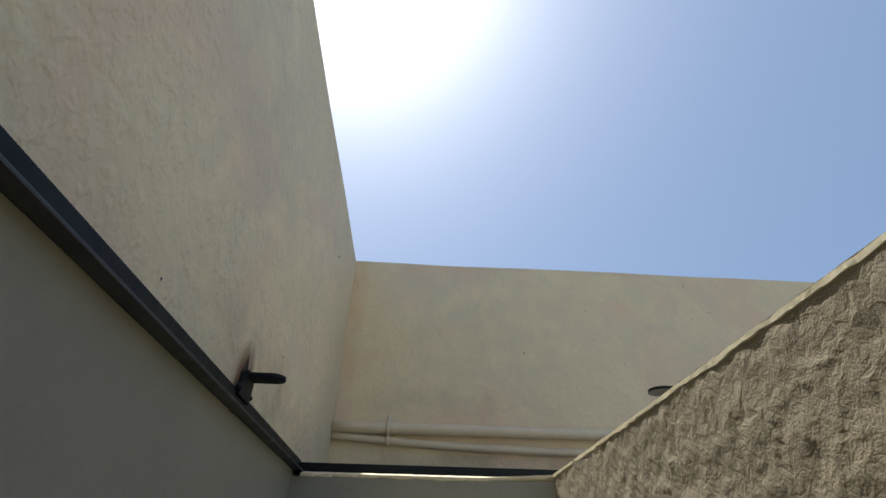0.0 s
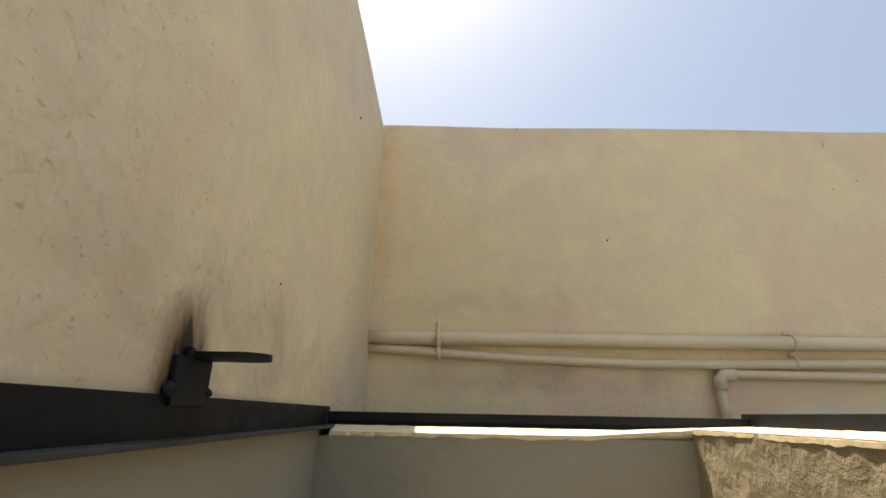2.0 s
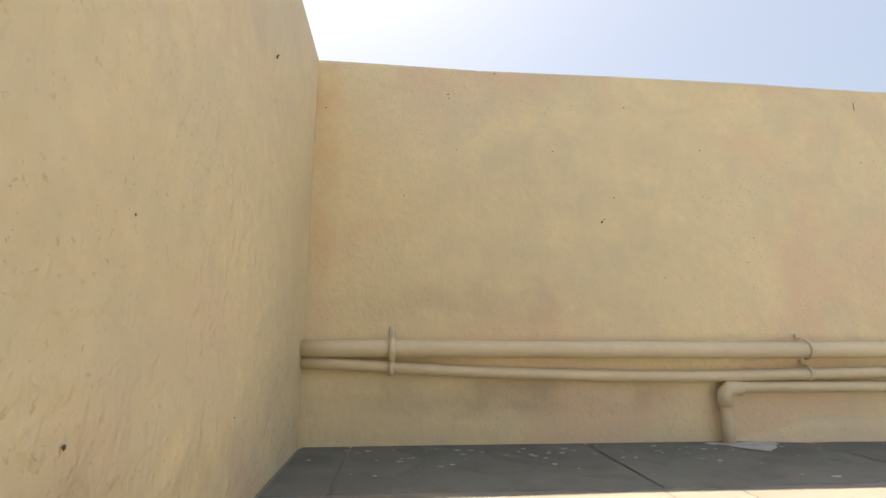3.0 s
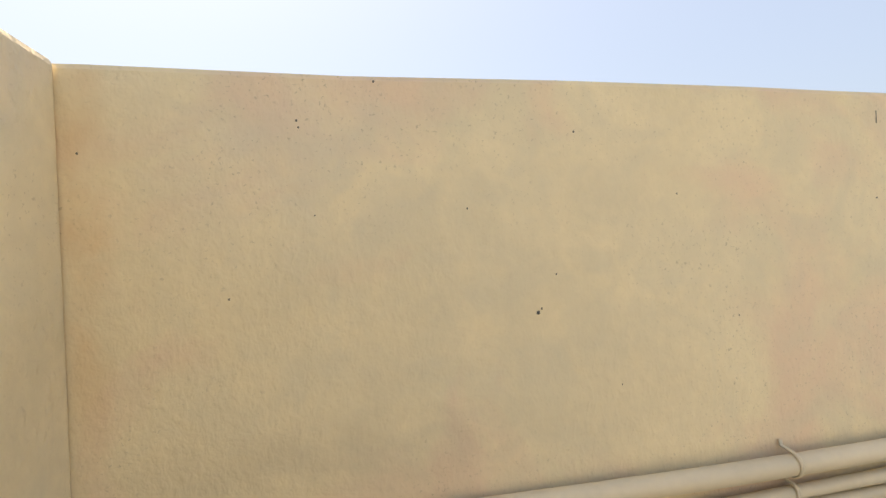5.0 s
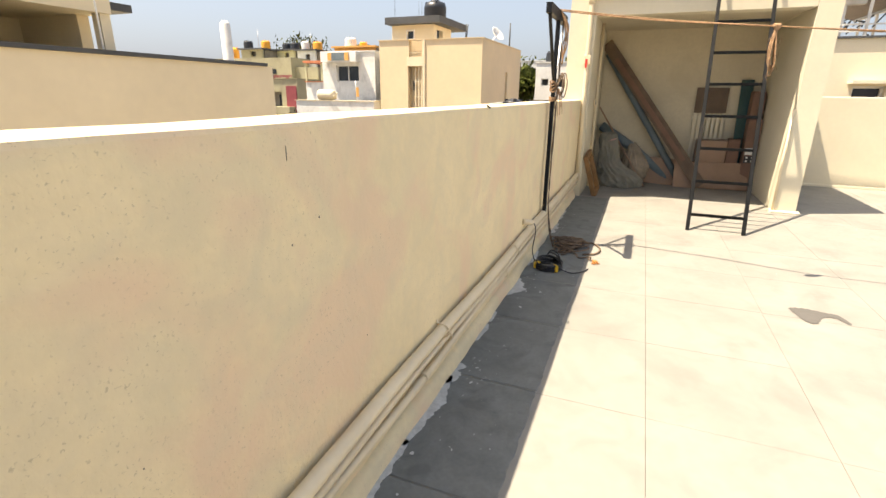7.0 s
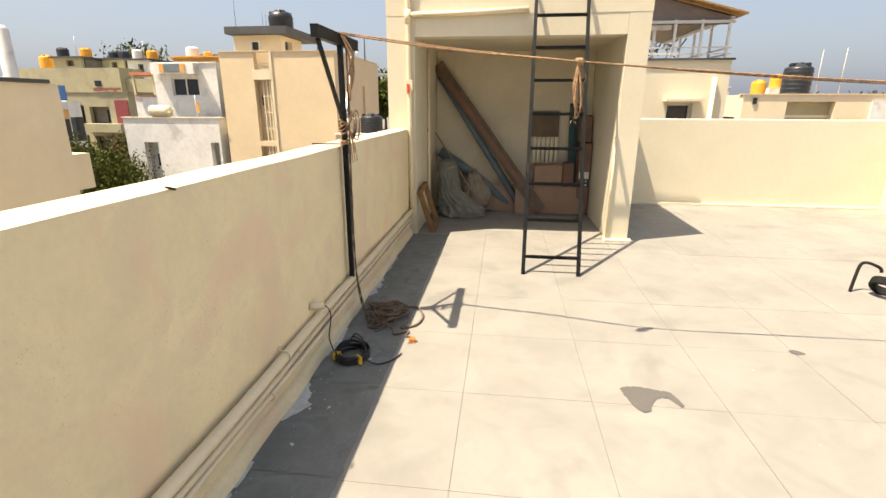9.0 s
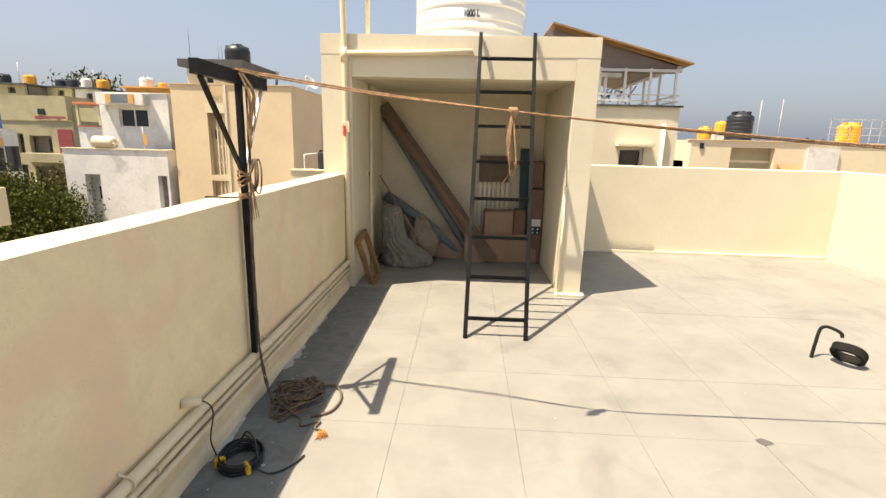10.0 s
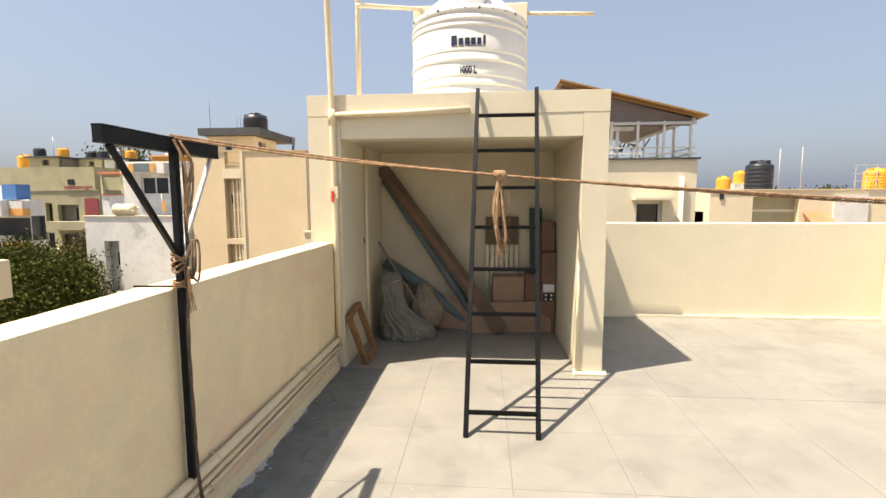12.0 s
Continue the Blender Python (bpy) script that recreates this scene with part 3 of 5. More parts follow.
    # Paler than the other brace.
    part("brace", bar(bmesh.new(), (5.03, y, 1.684), (x, y, 1.25), 0.016, 0.016), STEEL, f, "pale steel brace")
    part("tie_bar", bar(bmesh.new(), (x - 0.005, y + 0.02, H + 0.012), (x - 0.02, y + 0.20, H + 0.012), 0.008, 0.008), BLACK, f)
    return f


rope_pole()


def twist(pts, r, turns=55, strands=3, steps=10):
    """Points of a laid rope's strands along a line."""
    c = curve_through(pts, steps)
    out = []
    for s in range(strands):
        line = []
        for i, p in enumerate(c):
            d = (c[min(i + 1, len(c) - 1)] - c[max(i - 1, 0)]).normalized()
            u = d.orthogonal().normalized()
            v = d.cross(u)
            a = 2 * math.pi * (s / strands + i * turns / len(c))
            line.append(p + (u * math.cos(a) + v * math.sin(a)) * r * 0.55)
        out.append(line)
    return out


def clothes_rope():
    f = thing("stretched_rope", "doubled brown jute rope stretched from the pole, with a knot", "rope")
    for dz, dx in ((0.0, 0.0), (0.009, 0.007)):
        pts = [(4.76 + dx, -0.03, 1.753 + dz * 0.3), (4.74 + dx, -0.1, 1.735 + dz), (4.66 + dx * 2, -0.7, 1.645 + dz), (4.556, -1.347, 1.576), (4.565 - dx, -2.1, 1.512 + dz * 0.7), (4.58, -2.89, 1.463 + dz), (4.62, -4.4, 1.41), (4.7, -6.08, 1.40)]
        bm = bmesh.new()
        for line in twist(pts, 0.0058, 340, 2, 80):
            tube(bm, line, 0.0031, 5)
        part("strand", bm, ROPE, f)
    bm = bmesh.new()
    lathe(bm, [(0.004, -0.026), (0.013, -0.018), (0.019, -0.002), (0.016, 0.012), (0.006, 0.02)], (4.556, -1.347, 1.574), 12)
    part("knot", uneven(bm, 0.014, 60), ROPE, f)
    rnd = random.Random(3)
    bm = bmesh.new()
    for i in range(9):
        a, b = rnd.uniform(-0.03, 0.03), rnd.uniform(-0.02, 0.02)
        w = rnd.uniform(0.002, 0.010)
        low = 1.315 + rnd.uniform(-0.03, 0.05)
        tube(bm, curve_through([(4.556, -1.347 + a * 0.3, 1.565), (4.55 + b, -1.340 + w + a * 0.4, 1.46), (4.55 + b, -1.348 + w, 1.36), (4.55, -1.355 + a * 0.3, low), (4.55 - b, -1.362 - w, 1.36), (4.55 - b, -1.352 - w * 0.7, 1.47), (4.556, -1.347, 1.565)], 6), 0.0034, 5)
    for i in range(45):
        z = rnd.uniform(1.28, 1.55)
        y = -1.352 + rnd.uniform(-0.03, 0.03)
        tube(bm, [(4.55, y, z), (4.55 + rnd.uniform(-0.02, 0.02), y + rnd.uniform(-0.014, 0.014), z - 0.03)], 0.0008, 3)
    part("hanging_hank", bm, ROPE, f)
    return f


clothes_rope()


def pole_ropes():
    f = thing("tied_rope", "dirty rope knotted round the pole, its end hanging to the floor", "rope")
    rnd = random.Random(9)
    x, y = 4.752, -0.034
    bm = bmesh.new()
    for i in range(5):
        z = 1.21 + i * 0.014
        tube(bm, [(x + 0.023 * math.cos(a), y + 0.024 * math.sin(a), z + 0.012 * math.sin(a * 1.5 + i)) for a in [k * math.pi / 8 for k in range(17)]], 0.0045, 6)
    for i in range(5):
        tube(bm, [(x + 0.022 * math.cos(a), y + 0.023 * math.sin(a), 1.135 + i * 0.006 + 0.004 * math.sin(a * 2 + i)) for a in [k * math.pi / 8 for k in range(17)]], 0.0045, 6)
    part("lashing", bm, ROPE, f)
    for i in range(4):
        s = rnd.uniform(0.05, 0.085)
        part("loop", tube(bmesh.new(), curve_through([(x, y - 0.03, 1.24), (x + 0.02, y - s * 0.9, 1.33), (x - 0.01, y - s * 1.25, 1.26), (x, y - s, 1.19 - i * 0.01), (x, y - 0.03, 1.23)], 7), 0.0045, 6), ROPEDARK, f)
    for i in range(5):
        s = rnd.uniform(-0.02, 0.05)
        part("tail", tube(bmesh.new(), curve_through([(x + s, y - 0.02, 1.735), (x + s, y - 0.05 - rnd.random() * 0.03, 1.64), (x + s - 0.02, y - 0.045 - rnd.random() * 0.04, 1.52), (x, y - 0.05, 1.44 - rnd.random() * 0.06)], 6), 0.0045, 6), ROPE, f)
    for i in range(7):
        a = rnd.uniform(-0.05, 0.05)
        part("frayed_tail", tube(bmesh.new(), curve_through([(x, y - 0.03 + a * 0.4, 1.22), (x + a, y - 0.035 + a, 1.14), (x + a * 0.7, y - 0.04 + a * 1.1, 1.02 + rnd.random() * 0.08)], 5), 0.0026, 5), ROPE, f)
    bm = bmesh.new()
    for s in (0, 1):
        pts = [(x + 0.02, y - 0.035 - 0.004 * s, 1.70 - 0.2 * s), (x + 0.012 + 0.006 * s, y - 0.03, 1.2), (x - 0.008, y - 0.028 - 0.006 * s, 0.9), (x + 0.002 + 0.006 * s, y - 0.027, 0.55), (x - 0.004 + 0.008 * s, y - 0.035, 0.3), (x - 0.01, y - 0.06 - 0.01 * s, 0.12), (x - 0.02 - 0.02 * s, y - 0.10, 0.014)]
        for line in twist(pts, 0.0045, 90, 2, 16):
            tube(bm, line, 0.003, 5)
    part("hanging_end", bm, ROPEDARK, f)
    return f


pole_ropes()


def rope_heap():
    f = thing("rope_heap", "tangled heap of dirty rope on the floor under the pole", "rope")
    rnd = random.Random(21)
    bm = bmesh.new()
    pts = []
    cx, cy = 4.80, -0.25
    a = 0.0
    for i in range(150):
        a += rnd.uniform(0.4, 2.3)
        rx, ry = rnd.uniform(0.02, 0.17 + 0.10 * rnd.random() ** 3), rnd.uniform(0.02, 0.12 + 0.07 * rnd.random() ** 3)
        pts.append((cx + rx * math.cos(a) + 0.05 * math.sin(i * 0.07), cy + ry * math.sin(a), 0.009 + max(0.0, 0.065 * (1 - (rx / 0.2) ** 2) * rnd.uniform(0.3, 1.0))))
    pts += [(4.60, -0.33, 0.012), (4.53, -0.36, 0.01), (4.58, -0.44, 0.01), (4.52, -0.43, 0.01), (4.505, -0.47, 0.01)]
    tube(bm, curve_through(pts, 5), 0.0052, 6)
    tube(bm, curve_through([(4.9, -0.3, 0.02), (4.95, -0.42, 0.012), (4.82, -0.49, 0.01), (4.68, -0.47, 0.01), (4.62, -0.38, 0.01)], 8), 0.0075, 6)
    part("tangle", bm, ROPEDARK, f)
    bm = bmesh.new()
    for i in range(22):
        tube(bm, [(4.505, -0.47, 0.014), (4.48 + rnd.uniform(-0.02, 0.02), -0.48 + rnd.uniform(-0.02, 0.02), 0.016), (4.45 + rnd.uniform(-0.025, 0.025), -0.49 + rnd.uniform(-0.03, 0.03), 0.005)], 0.0022, 4)
    part("frayed_end", bm, ORANGE, f, "frayed orange rope end")
    return f


rope_heap()


def cable_coil():
    f = thing("cable_coil", "coil of black cable tied with yellow tape on the floor", "cable")
    rnd = random.Random(4)
    cx, cy = 4.235, -0.185
    bm = bmesh.new()
    pts = []
    for i in range(14 * 16):
        a = i * 2 * math.pi / 16
        k = i / 16
        r = 0.088 + 0.012 * math.sin(k * 2.4) + rnd.uniform(-0.003, 0.003)
        pts.append((cx + r * math.cos(a), cy + r * 0.95 * math.sin(a), 0.008 + 0.0058 * (k % 7) + 0.008 * max(0, math.cos(a - 0.6)) * k / 4))
    part("winding", tube(bm, pts, 0.0045, 6), CABLE, f)
    for i in range(3):
        h = 0.025 + i * 0.02
        part("raised_winding", tube(bmesh.new(), curve_through([(cx + 0.08, cy + 0.04, 0.05), (cx + 0.07, cy + 0.02 - i * 0.01, 0.05 + h), (cx + 0.02, cy - 0.06, 0.05 + h * 0.8), (cx - 0.03, cy - 0.09, 0.04)], 8), 0.0042, 6), CABLE, f)
    bm = bmesh.new()
    tube(bm, curve_through([(cx - 0.06, cy - 0.08, 0.03), (cx - 0.07, cy - 0.16, 0.012), (cx - 0.01, cy - 0.23, 0.008), (cx + 0.07, cy - 0.265, 0.008)], 8), 0.0042, 6)
    part("loose_end", bm, CABLE, f)
    for a in (2.0, 3.9):
        bm = bmesh.new()
        p = Vector((cx + 0.088 * math.cos(a), cy + 0.084 * math.sin(a), 0.026))
        slab(bm, Matrix.Translation(p) @ Matrix.Rotation(a, 4, "Z"), 0.046, 0.022, 0.052, 0.006)
        part("tape", bm, YELLOW, f)
    bm = bmesh.new()
    tube(bm, curve_through([(cx - 0.02, cy + 0.1, 0.05), (cx - 0.02, cy + 0.12, 0.13), (4.235, -0.075, 0.25), (4.19, -0.07, 0.325), (4.16, -0.04, 0.338)], 8), 0.0035, 6)
    part("feed", bm, CABLE, f)
    return f


cable_coil()
bm = tube(bmesh.new(), [(4.13, 0.0, 0.345), (4.15, -0.03, 0.342), (4.175, -0.06, 0.338)], 0.02, 12)
tagged(part("wall_conduit", bm, PVC), "short cream conduit stub with a cable coming out of the parapet", "conduit")


def bent_pipe():
    f = thing("bent_pipe", "rusty dark bent pipe standing on the floor beside a rubber ring", "pipe")
    c = (5.70, -3.66)
    part("tube", tube(bmesh.new(), curve_through([(c[0], c[1], 0.0), (c[0] + 0.015, c[1] - 0.02, 0.1), (c[0] + 0.03, c[1] - 0.045, 0.2), (c[0] + 0.025, c[1] - 0.075, 0.228), (c[0], c[1] - 0.11, 0.224), (c[0] - 0.02, c[1] - 0.155, 0.20), (c[0] - 0.03, c[1] - 0.162, 0.17)], 8), 0.0115, 10), RUBBER, f)
    return f


bent_pipe()
bm = bmesh.new()
for k in range(4):
    q = [(0.092 * math.cos(a), 0.092 * math.sin(a), -0.02 + 0.014 * k + 0.004 * math.sin(3 * a)) for a in [i * 2 * math.pi / 40 for i in range(41)]]
    tube(bm, q, 0.013, 8)
ring = tagged(part("rubber_ring", bm, RUBBER), "black coiled rubber ring propped on the sunlit floor", "hose")
ring.matrix_world = pose(5.60, -3.83, 0.082, 42, 8, 25)

# ---- the shed's pipes, tank and stored goods ----
def standing_pipe(name, label, pts, r, caps):
    f = thing(name, label, "pipe")
    part("tube", tube(bmesh.new(), pts, r, 12), PVC, f)
    for a, b in caps:
        part("mouth", tube(bmesh.new(), [a, b], r + 0.004, 12), GREYCAP, f)
    return f


vent = standing_pipe("vent_pipe", "tall cream-painted vent pipe up the shed's corner", [(6.925, -0.03, 0.2), (6.925, -0.025, 1.2), (6.925, -0.018, 2.3), (6.925, 0.012, 3.72), (6.915, 0.014, 3.76), (6.895, 0.015, 3.785)], 0.026, [((6.897, 0.015, 3.783), (6.885, 0.016, 3.796))])
part("joint", tube(bmesh.new(), [(6.925, -0.018, 2.12), (6.925, -0.018, 2.24)], 0.032, 12), PVC, vent)
part("branch", tube(bmesh.new(), [(6.928, -0.02, 2.195), (6.93, -0.6, 2.205), (6.93, -1.17, 2.225)], 0.025, 12), PVC, vent)
part("clamp", boxed(6.90, 6.95, -0.06, 0.02, 1.5, 1.6, 0.006), PVC, vent)
part("tag", uneven(boxed(6.893, 6.899, -0.03, 0.0, 1.47, 1.56), 0.006, 30), RED, vent, "red plastic tag")
fill = standing_pipe("tank_pipe", "thin cream-painted pipe branching into the water tank", [(7.3, -0.155, 2.36), (7.3, -0.158, 3.0), (7.3, -0.16, 3.52), (7.292, -0.16, 3.55), (7.28, -0.16, 3.56)], 0.021, [((7.283, -0.16, 3.558), (7.275, -0.16, 3.566))])
part("branch", tube(bmesh.new(), curve_through([(7.3, -0.158, 3.10), (7.3, -0.165, 3.19), (7.32, -0.19, 3.215), (7.7, -0.34, 3.34), (8.38, -0.60, 3.565)], 6), 0.021, 12), PVC, fill)
tagged(part("drop_pipe", tube(bmesh.new(), [(7.735, -0.094, 0.0), (7.73, -0.095, 1.0), (7.735, -0.094, 2.03)], 0.019, 10), PVC), "thin cream pipe down the shed's inner wall", "pipe")
tagged(part("post_pipe", tube(bmesh.new(), [(SX - 0.012, -2.083, 0.0), (SX - 0.012, -2.083, 0.5), (SX - 0.012, -2.083, 1.06)], 0.012, 8), PVC), "thin cream conduit up the shed's post", "pipe")
tagged(part("inlet_pipe", tube(bmesh.new(), [(8.43, -1.74, 3.50), (8.43, -2.1, 3.485), (8.43, -2.46, 3.47)], 0.02, 10), PVC), "cream pipe reaching out beyond the tank", "pipe")
sw = thing("switch_box", "old switch box with loose wires on the shed's wall", "switch")
part("body", boxed(7.55, 7.62, -0.1, -0.077, 1.05, 1.12, 0.006), PVC, sw)
part("switch", boxed(7.57, 7.6, -0.106, -0.1, 1.06, 1.11, 0.002), CABLE, sw)


def water_tank():
    f = thing("water_tank", "white ribbed plastic water tank on the shed's roof", "water tank")
    c = (7.75, -1.14, 2.364)
    prof = [(0.0, 0), (0.53, 0.0), (0.545, 0.02)]
    for c0, lift in ((0.05, 0.008), (0.135, 0.010), (0.205, 0.004), (0.335, 0.011), (0.415, 0.003), (0.625, 0.009), (0.68, 0.010)):
        for h, r in ((-0.022, 0.0), (-0.014, -0.004), (-0.008, lift * 0.7), (0.0, lift), (0.010, lift * 0.8), (0.022, 0.0)):
            prof.append((0.546 + r, c0 + h))
    z = 0.71
    prof += [(0.545, z), (0.53, z + 0.02), (0.548, z + 0.035), (0.545, z + 0.07), (0.50, z + 0.10), (0.36, z + 0.23), (0.27, z + 0.285), (0.24, z + 0.29), (0.235, z + 0.33), (0.15, z + 0.355), (0.0, z + 0.36)]
    part("body", lathe(bmesh.new(), prof[1:-1], c, 128), WHITE, f)
    top = c[2] + z
    for a in (188, 8):
        m = Matrix.Translation(c) @ Matrix.Rotation(radians(a), 4, "Z")
        bm = bmesh.new()
        slab(bm, m @ Matrix.Translation((0.42, 0, z + 0.19)) @ Matrix.Rotation(radians(-4), 4, "Y"), 0.16, 0.17, 0.29, 0.02)
        part("lifting_rib", bm, WHITE, f)
    for i in range(14):
        a = radians(100 + i * 13)
        p = Vector((c[0] + 0.547 * math.cos(a), c[1] + 0.547 * math.sin(a), top + 0.052))
        bm = bmesh.new()
        bmesh.ops.create_uvsphere(bm, u_segments=8, v_segments=6, radius=0.013 if i % 3 == 1 else 0.006, matrix=Matrix.Translation(p))
        part("plug", bm, GREEN, f)

    def printed(text_or_bars, zc, ya, yb, h):
        """A flat mark bent round the tank's front."""
        bm = bmesh.new()
        for u0, u1, v0, v1 in text_or_bars:
            n = max(1, int((u1 - u0) * 12))
            for i in range(n):
                ua, ub = u0 + (u1 - u0) * i / n, u0 + (u1 - u0) * (i + 1) / n
                q = []
                for u, v in ((ua, v0), (ub, v0), (ub, v1), (ua, v1)):
                    y = ya + (yb - ya) * u
                    x = c[0] - math.sqrt(0.5505 ** 2 - (y - c[1]) ** 2)
                    q.append(bm.verts.new((x, y, zc + h * (v - 0.5))))
                bm.faces.new(q)
        return bm

    # the maker's word mark as plain blocks
    marks = []
    for i, w in enumerate((0.15, 0.12, 0.13, 0.12, 0.10, 0.06)):
        u = (0.0, 0.19, 0.35, 0.51, 0.67, 0.82)[i]
        marks.append((u, u + w, 0.12, 0.95 if i in (0, 5) else 0.72))
    marks.append((0.0, 0.88, 0.0, 0.06))
    part("word_mark", printed(marks, 2.853, -1.0, -1.34, 0.10), LETTER, f, "navy block marks")
    txt = bpy.data.curves.new("volume_mark", "FONT")
    txt.body, txt.size, txt.extrude, txt.align_x, txt.offset = "1000 L", 0.088, 0.001, "CENTER", 0.0035
    t = new("volume_mark", txt)
    dg = bpy.context.evaluated_depsgraph_get()
    me = bpy.data.meshes.new_from_object(t.evaluated_get(dg))
    bpy.data.objects.remove(t)
    for v in me.vertices:
        y = -1.146 - v.co.x * 0.62
        x = c[0] - math.sqrt(0.5515 ** 2 - (y - c[1]) ** 2) - v.co.z
        v.co = (x, y, 2.578 + v.co.y)
    me.materials.append(LETTER)
    ob = new("volume_mark", me)
    ob.parent = f
    return f


water_tank()
tagged(part("roof_upstand", uneven(fine_box(8.36, 8.5, -1.75, -0.51, 2.364, 3.59, 0.3), 0.004, 2), CREAM2), "plain cream wall stub behind the water tank", "wall", kind="structure")


def sack(name, label, at, size, lean, seed, material):
    """A slumped woven sack: a wide folded foot, a narrower leaning top."""
    bm = bmesh.new()
    bmesh.ops.create_icosphere(bm, subdivisions=5, radius=1.0)
    for v in bm.verts:
        p = v.co.copy()
        h = (p.z + 1) / 2
        a = math.atan2(p.y, p.x)
        flat = max(abs(p.x), abs(p.y), 0.25) ** -0.25
        k = 1.0 - 0.5 * min(1.0, max(0.0, h - 0.3) / 0.45)
        q = Vector((math.cos(a) * 1.6, math.sin(a) * 1.6, h * 1.1 + seed))
        fold = 1 - 2 * abs(noise.noise(q * 1.9)) ** 0.6
        fine = 1 - 2 * abs(noise.noise(q * 4.3 + Vector((3, 1, seed)))) ** 0.7
        skirt = 0.16 * max(0.0, 0.22 - h) / 0.22 * (1 + noise.noise(q * 3))
        r = k * flat * (1 + 0.13 * fold + 0.055 * fine + skirt + 0.14 * noise.noise(p * 1.6 + Vector((seed, 3, 1))))
        v.co = Vector((p.x * size[0] * r, p.y * size[1] * r + lean * h, max(0.002, size[2] * h ** 0.8 * (1 + 0.07 * fold + 0.05 * noise.noise(p * 3 + Vector((0, seed, 0)))))))
    for fc in bm.faces:
        fc.smooth = True
    f = tagged(part(name, bm, material), label, "sack")
    f.location = at
    return f


def slumped_sack():
    """An upright half-empty sack: narrow gathered neck, wide creased foot spreading to one side."""
    stations = ((0.0, -0.48, 0.25, 0.20), (0.03, -0.485, 0.27, 0.22), (0.10, -0.475, 0.265, 0.21), (0.17, -0.435, 0.225, 0.19), (0.24, -0.375, 0.17, 0.165),
                (0.33, -0.325, 0.132, 0.13), (0.44, -0.31, 0.118, 0.11), (0.54, -0.295, 0.115, 0.10), (0.62, -0.285, 0.105, 0.085), (0.68, -0.29, 0.085, 0.06), (0.70, -0.30, 0.03, 0.02))
    bm = bmesh.new()
    line = curve_through([(s[1], s[2], s[0]) for s in stations], 6)
    deep = curve_through([(s[3], 0, 0) for s in stations], 6)
    seg, rings = 110, []
    for p, d in zip(line, deep):
        ring = []
        for k in range(seg):
            a = 2 * math.pi * k / seg
            q = Vector((math.cos(a) * 1.3, math.sin(a) * 1.3, p.z * 2.6))
            slant = Vector((q.x + p.z * 1.6, q.y - p.z * 1.3, q.z * 0.95))
            crease = 1 - 2 * abs(noise.noise(slant * 2.3)) ** 0.55
            small = 1 - 2 * abs(noise.noise(slant * 5.1 + Vector((2, 7, 1)))) ** 0.6
            tiny = 1 - 2 * abs(noise.noise(slant * 9.0 + Vector((5, 1, 4)))) ** 0.7
            r = 1 + 0.13 * crease + 0.09 * small + 0.035 * tiny + 0.10 * noise.noise(q * 1.1)
            ring.append(bm.verts.new((7.97 + d.x * r * math.cos(a), p.x + p.y * r * math.sin(a), max(0.002, p.z + 0.018 * crease * min(1, p.z * 8)))))
        rings.append(ring)
    for a, b in zip(rings, rings[1:]):
        for k in range(seg):
            bm.faces.new((a[k], a[(k + 1) % seg], b[(k + 1) % seg], b[k])).smooth = True
    bm.faces.new(rings[0][::-1])
    bm.faces.new(rings[-1])
    f = tagged(part("sack", bm, SACK), "crumpled grey woven plastic sack slumped in the shed", "sack")
    ends = [(7.97 + 0.084 * math.cos(a), -0.299 + 0.096 * math.sin(a), 0.60 - 0.03 * math.sin(a)) for a in [k * math.pi / 12 for k in range(25)]]
    part("stitched_band", tube(bmesh.new(), ends, 0.011, 6), PINK, f, "faded pink band")
    return f


slumped_sack()
sack("sack", "brown woven sack lying behind a grey one", (8.27, -0.66, 0), (0.16, 0.2, 0.52), 0.05, 7.0, SACK2)
tagged(part("stick", bar(bmesh.new(), (7.97, -0.80, 0.005), (8.2, -0.11, 1.02), 0.018, 0.018, 0.004), CARD), "thin pale stick leaning over a sack", "stick")
tagged(part("rolled_mat", tube(bmesh.new(), [(8.44, -0.14, 0.76), (8.4, -0.6, 0.47), (8.36, -1.1, 0.07)], 0.065, 14), BLUEPIPE), "blue-grey rolled sheet lying aslant in the shed", "roll")

pl = thing("plank", "long brown plank leaning across the shed's back wall", "plank")
part("board", bar(bmesh.new(), (8.10, -1.49, 0.05), (8.478, -0.10, 1.86), 0.15, 0.035, 0.004, up=(1, 0, 0)), PLANK, pl)
part("batten", bar(bmesh.new(), (8.125, -1.25, 0.36), (8.405, -0.24, 1.65), 0.06, 0.012, 0.002, up=(1, 0, 0)), CARD2, pl)
tagged(part("plastic_tube", tube(bmesh.new(), [(8.30, -1.27, 0.02), (8.40, -0.72, 0.84), (8.50, -0.13, 1.72)], 0.045, 12), BLUEPIPE), "blue-grey plastic tube leaning behind a plank", "tube")


def carton(name, label, m, sx, sy, sz, material, label_bars=False):
    f = thing(name, label, "cardboard", at=m.translation)
    f.matrix_world = m
    part("body", uneven(slab(bmesh.new(), Matrix.Translation((0, 0, sz / 2)), sx, sy, sz, 0.005), 0.007, 6), material, f)
    if sx > 0.1:
        for s in (-1, 1):
            part("flap", slab(bmesh.new(), Matrix.Translation((0, s * sy * 0.25, sz + 0.006)) @ Matrix.Rotation(radians(4 * s), 4, "X"), sx * 0.96, sy * 0.46, 0.004), material, f)
    if label_bars:
        part("printed_band", slab(bmesh.new(), Matrix.Translation((-sx / 2 - 0.008, 0.0, 0.51)), 0.004, sy * 0.8, 0.085), WHITE, f, "white label")
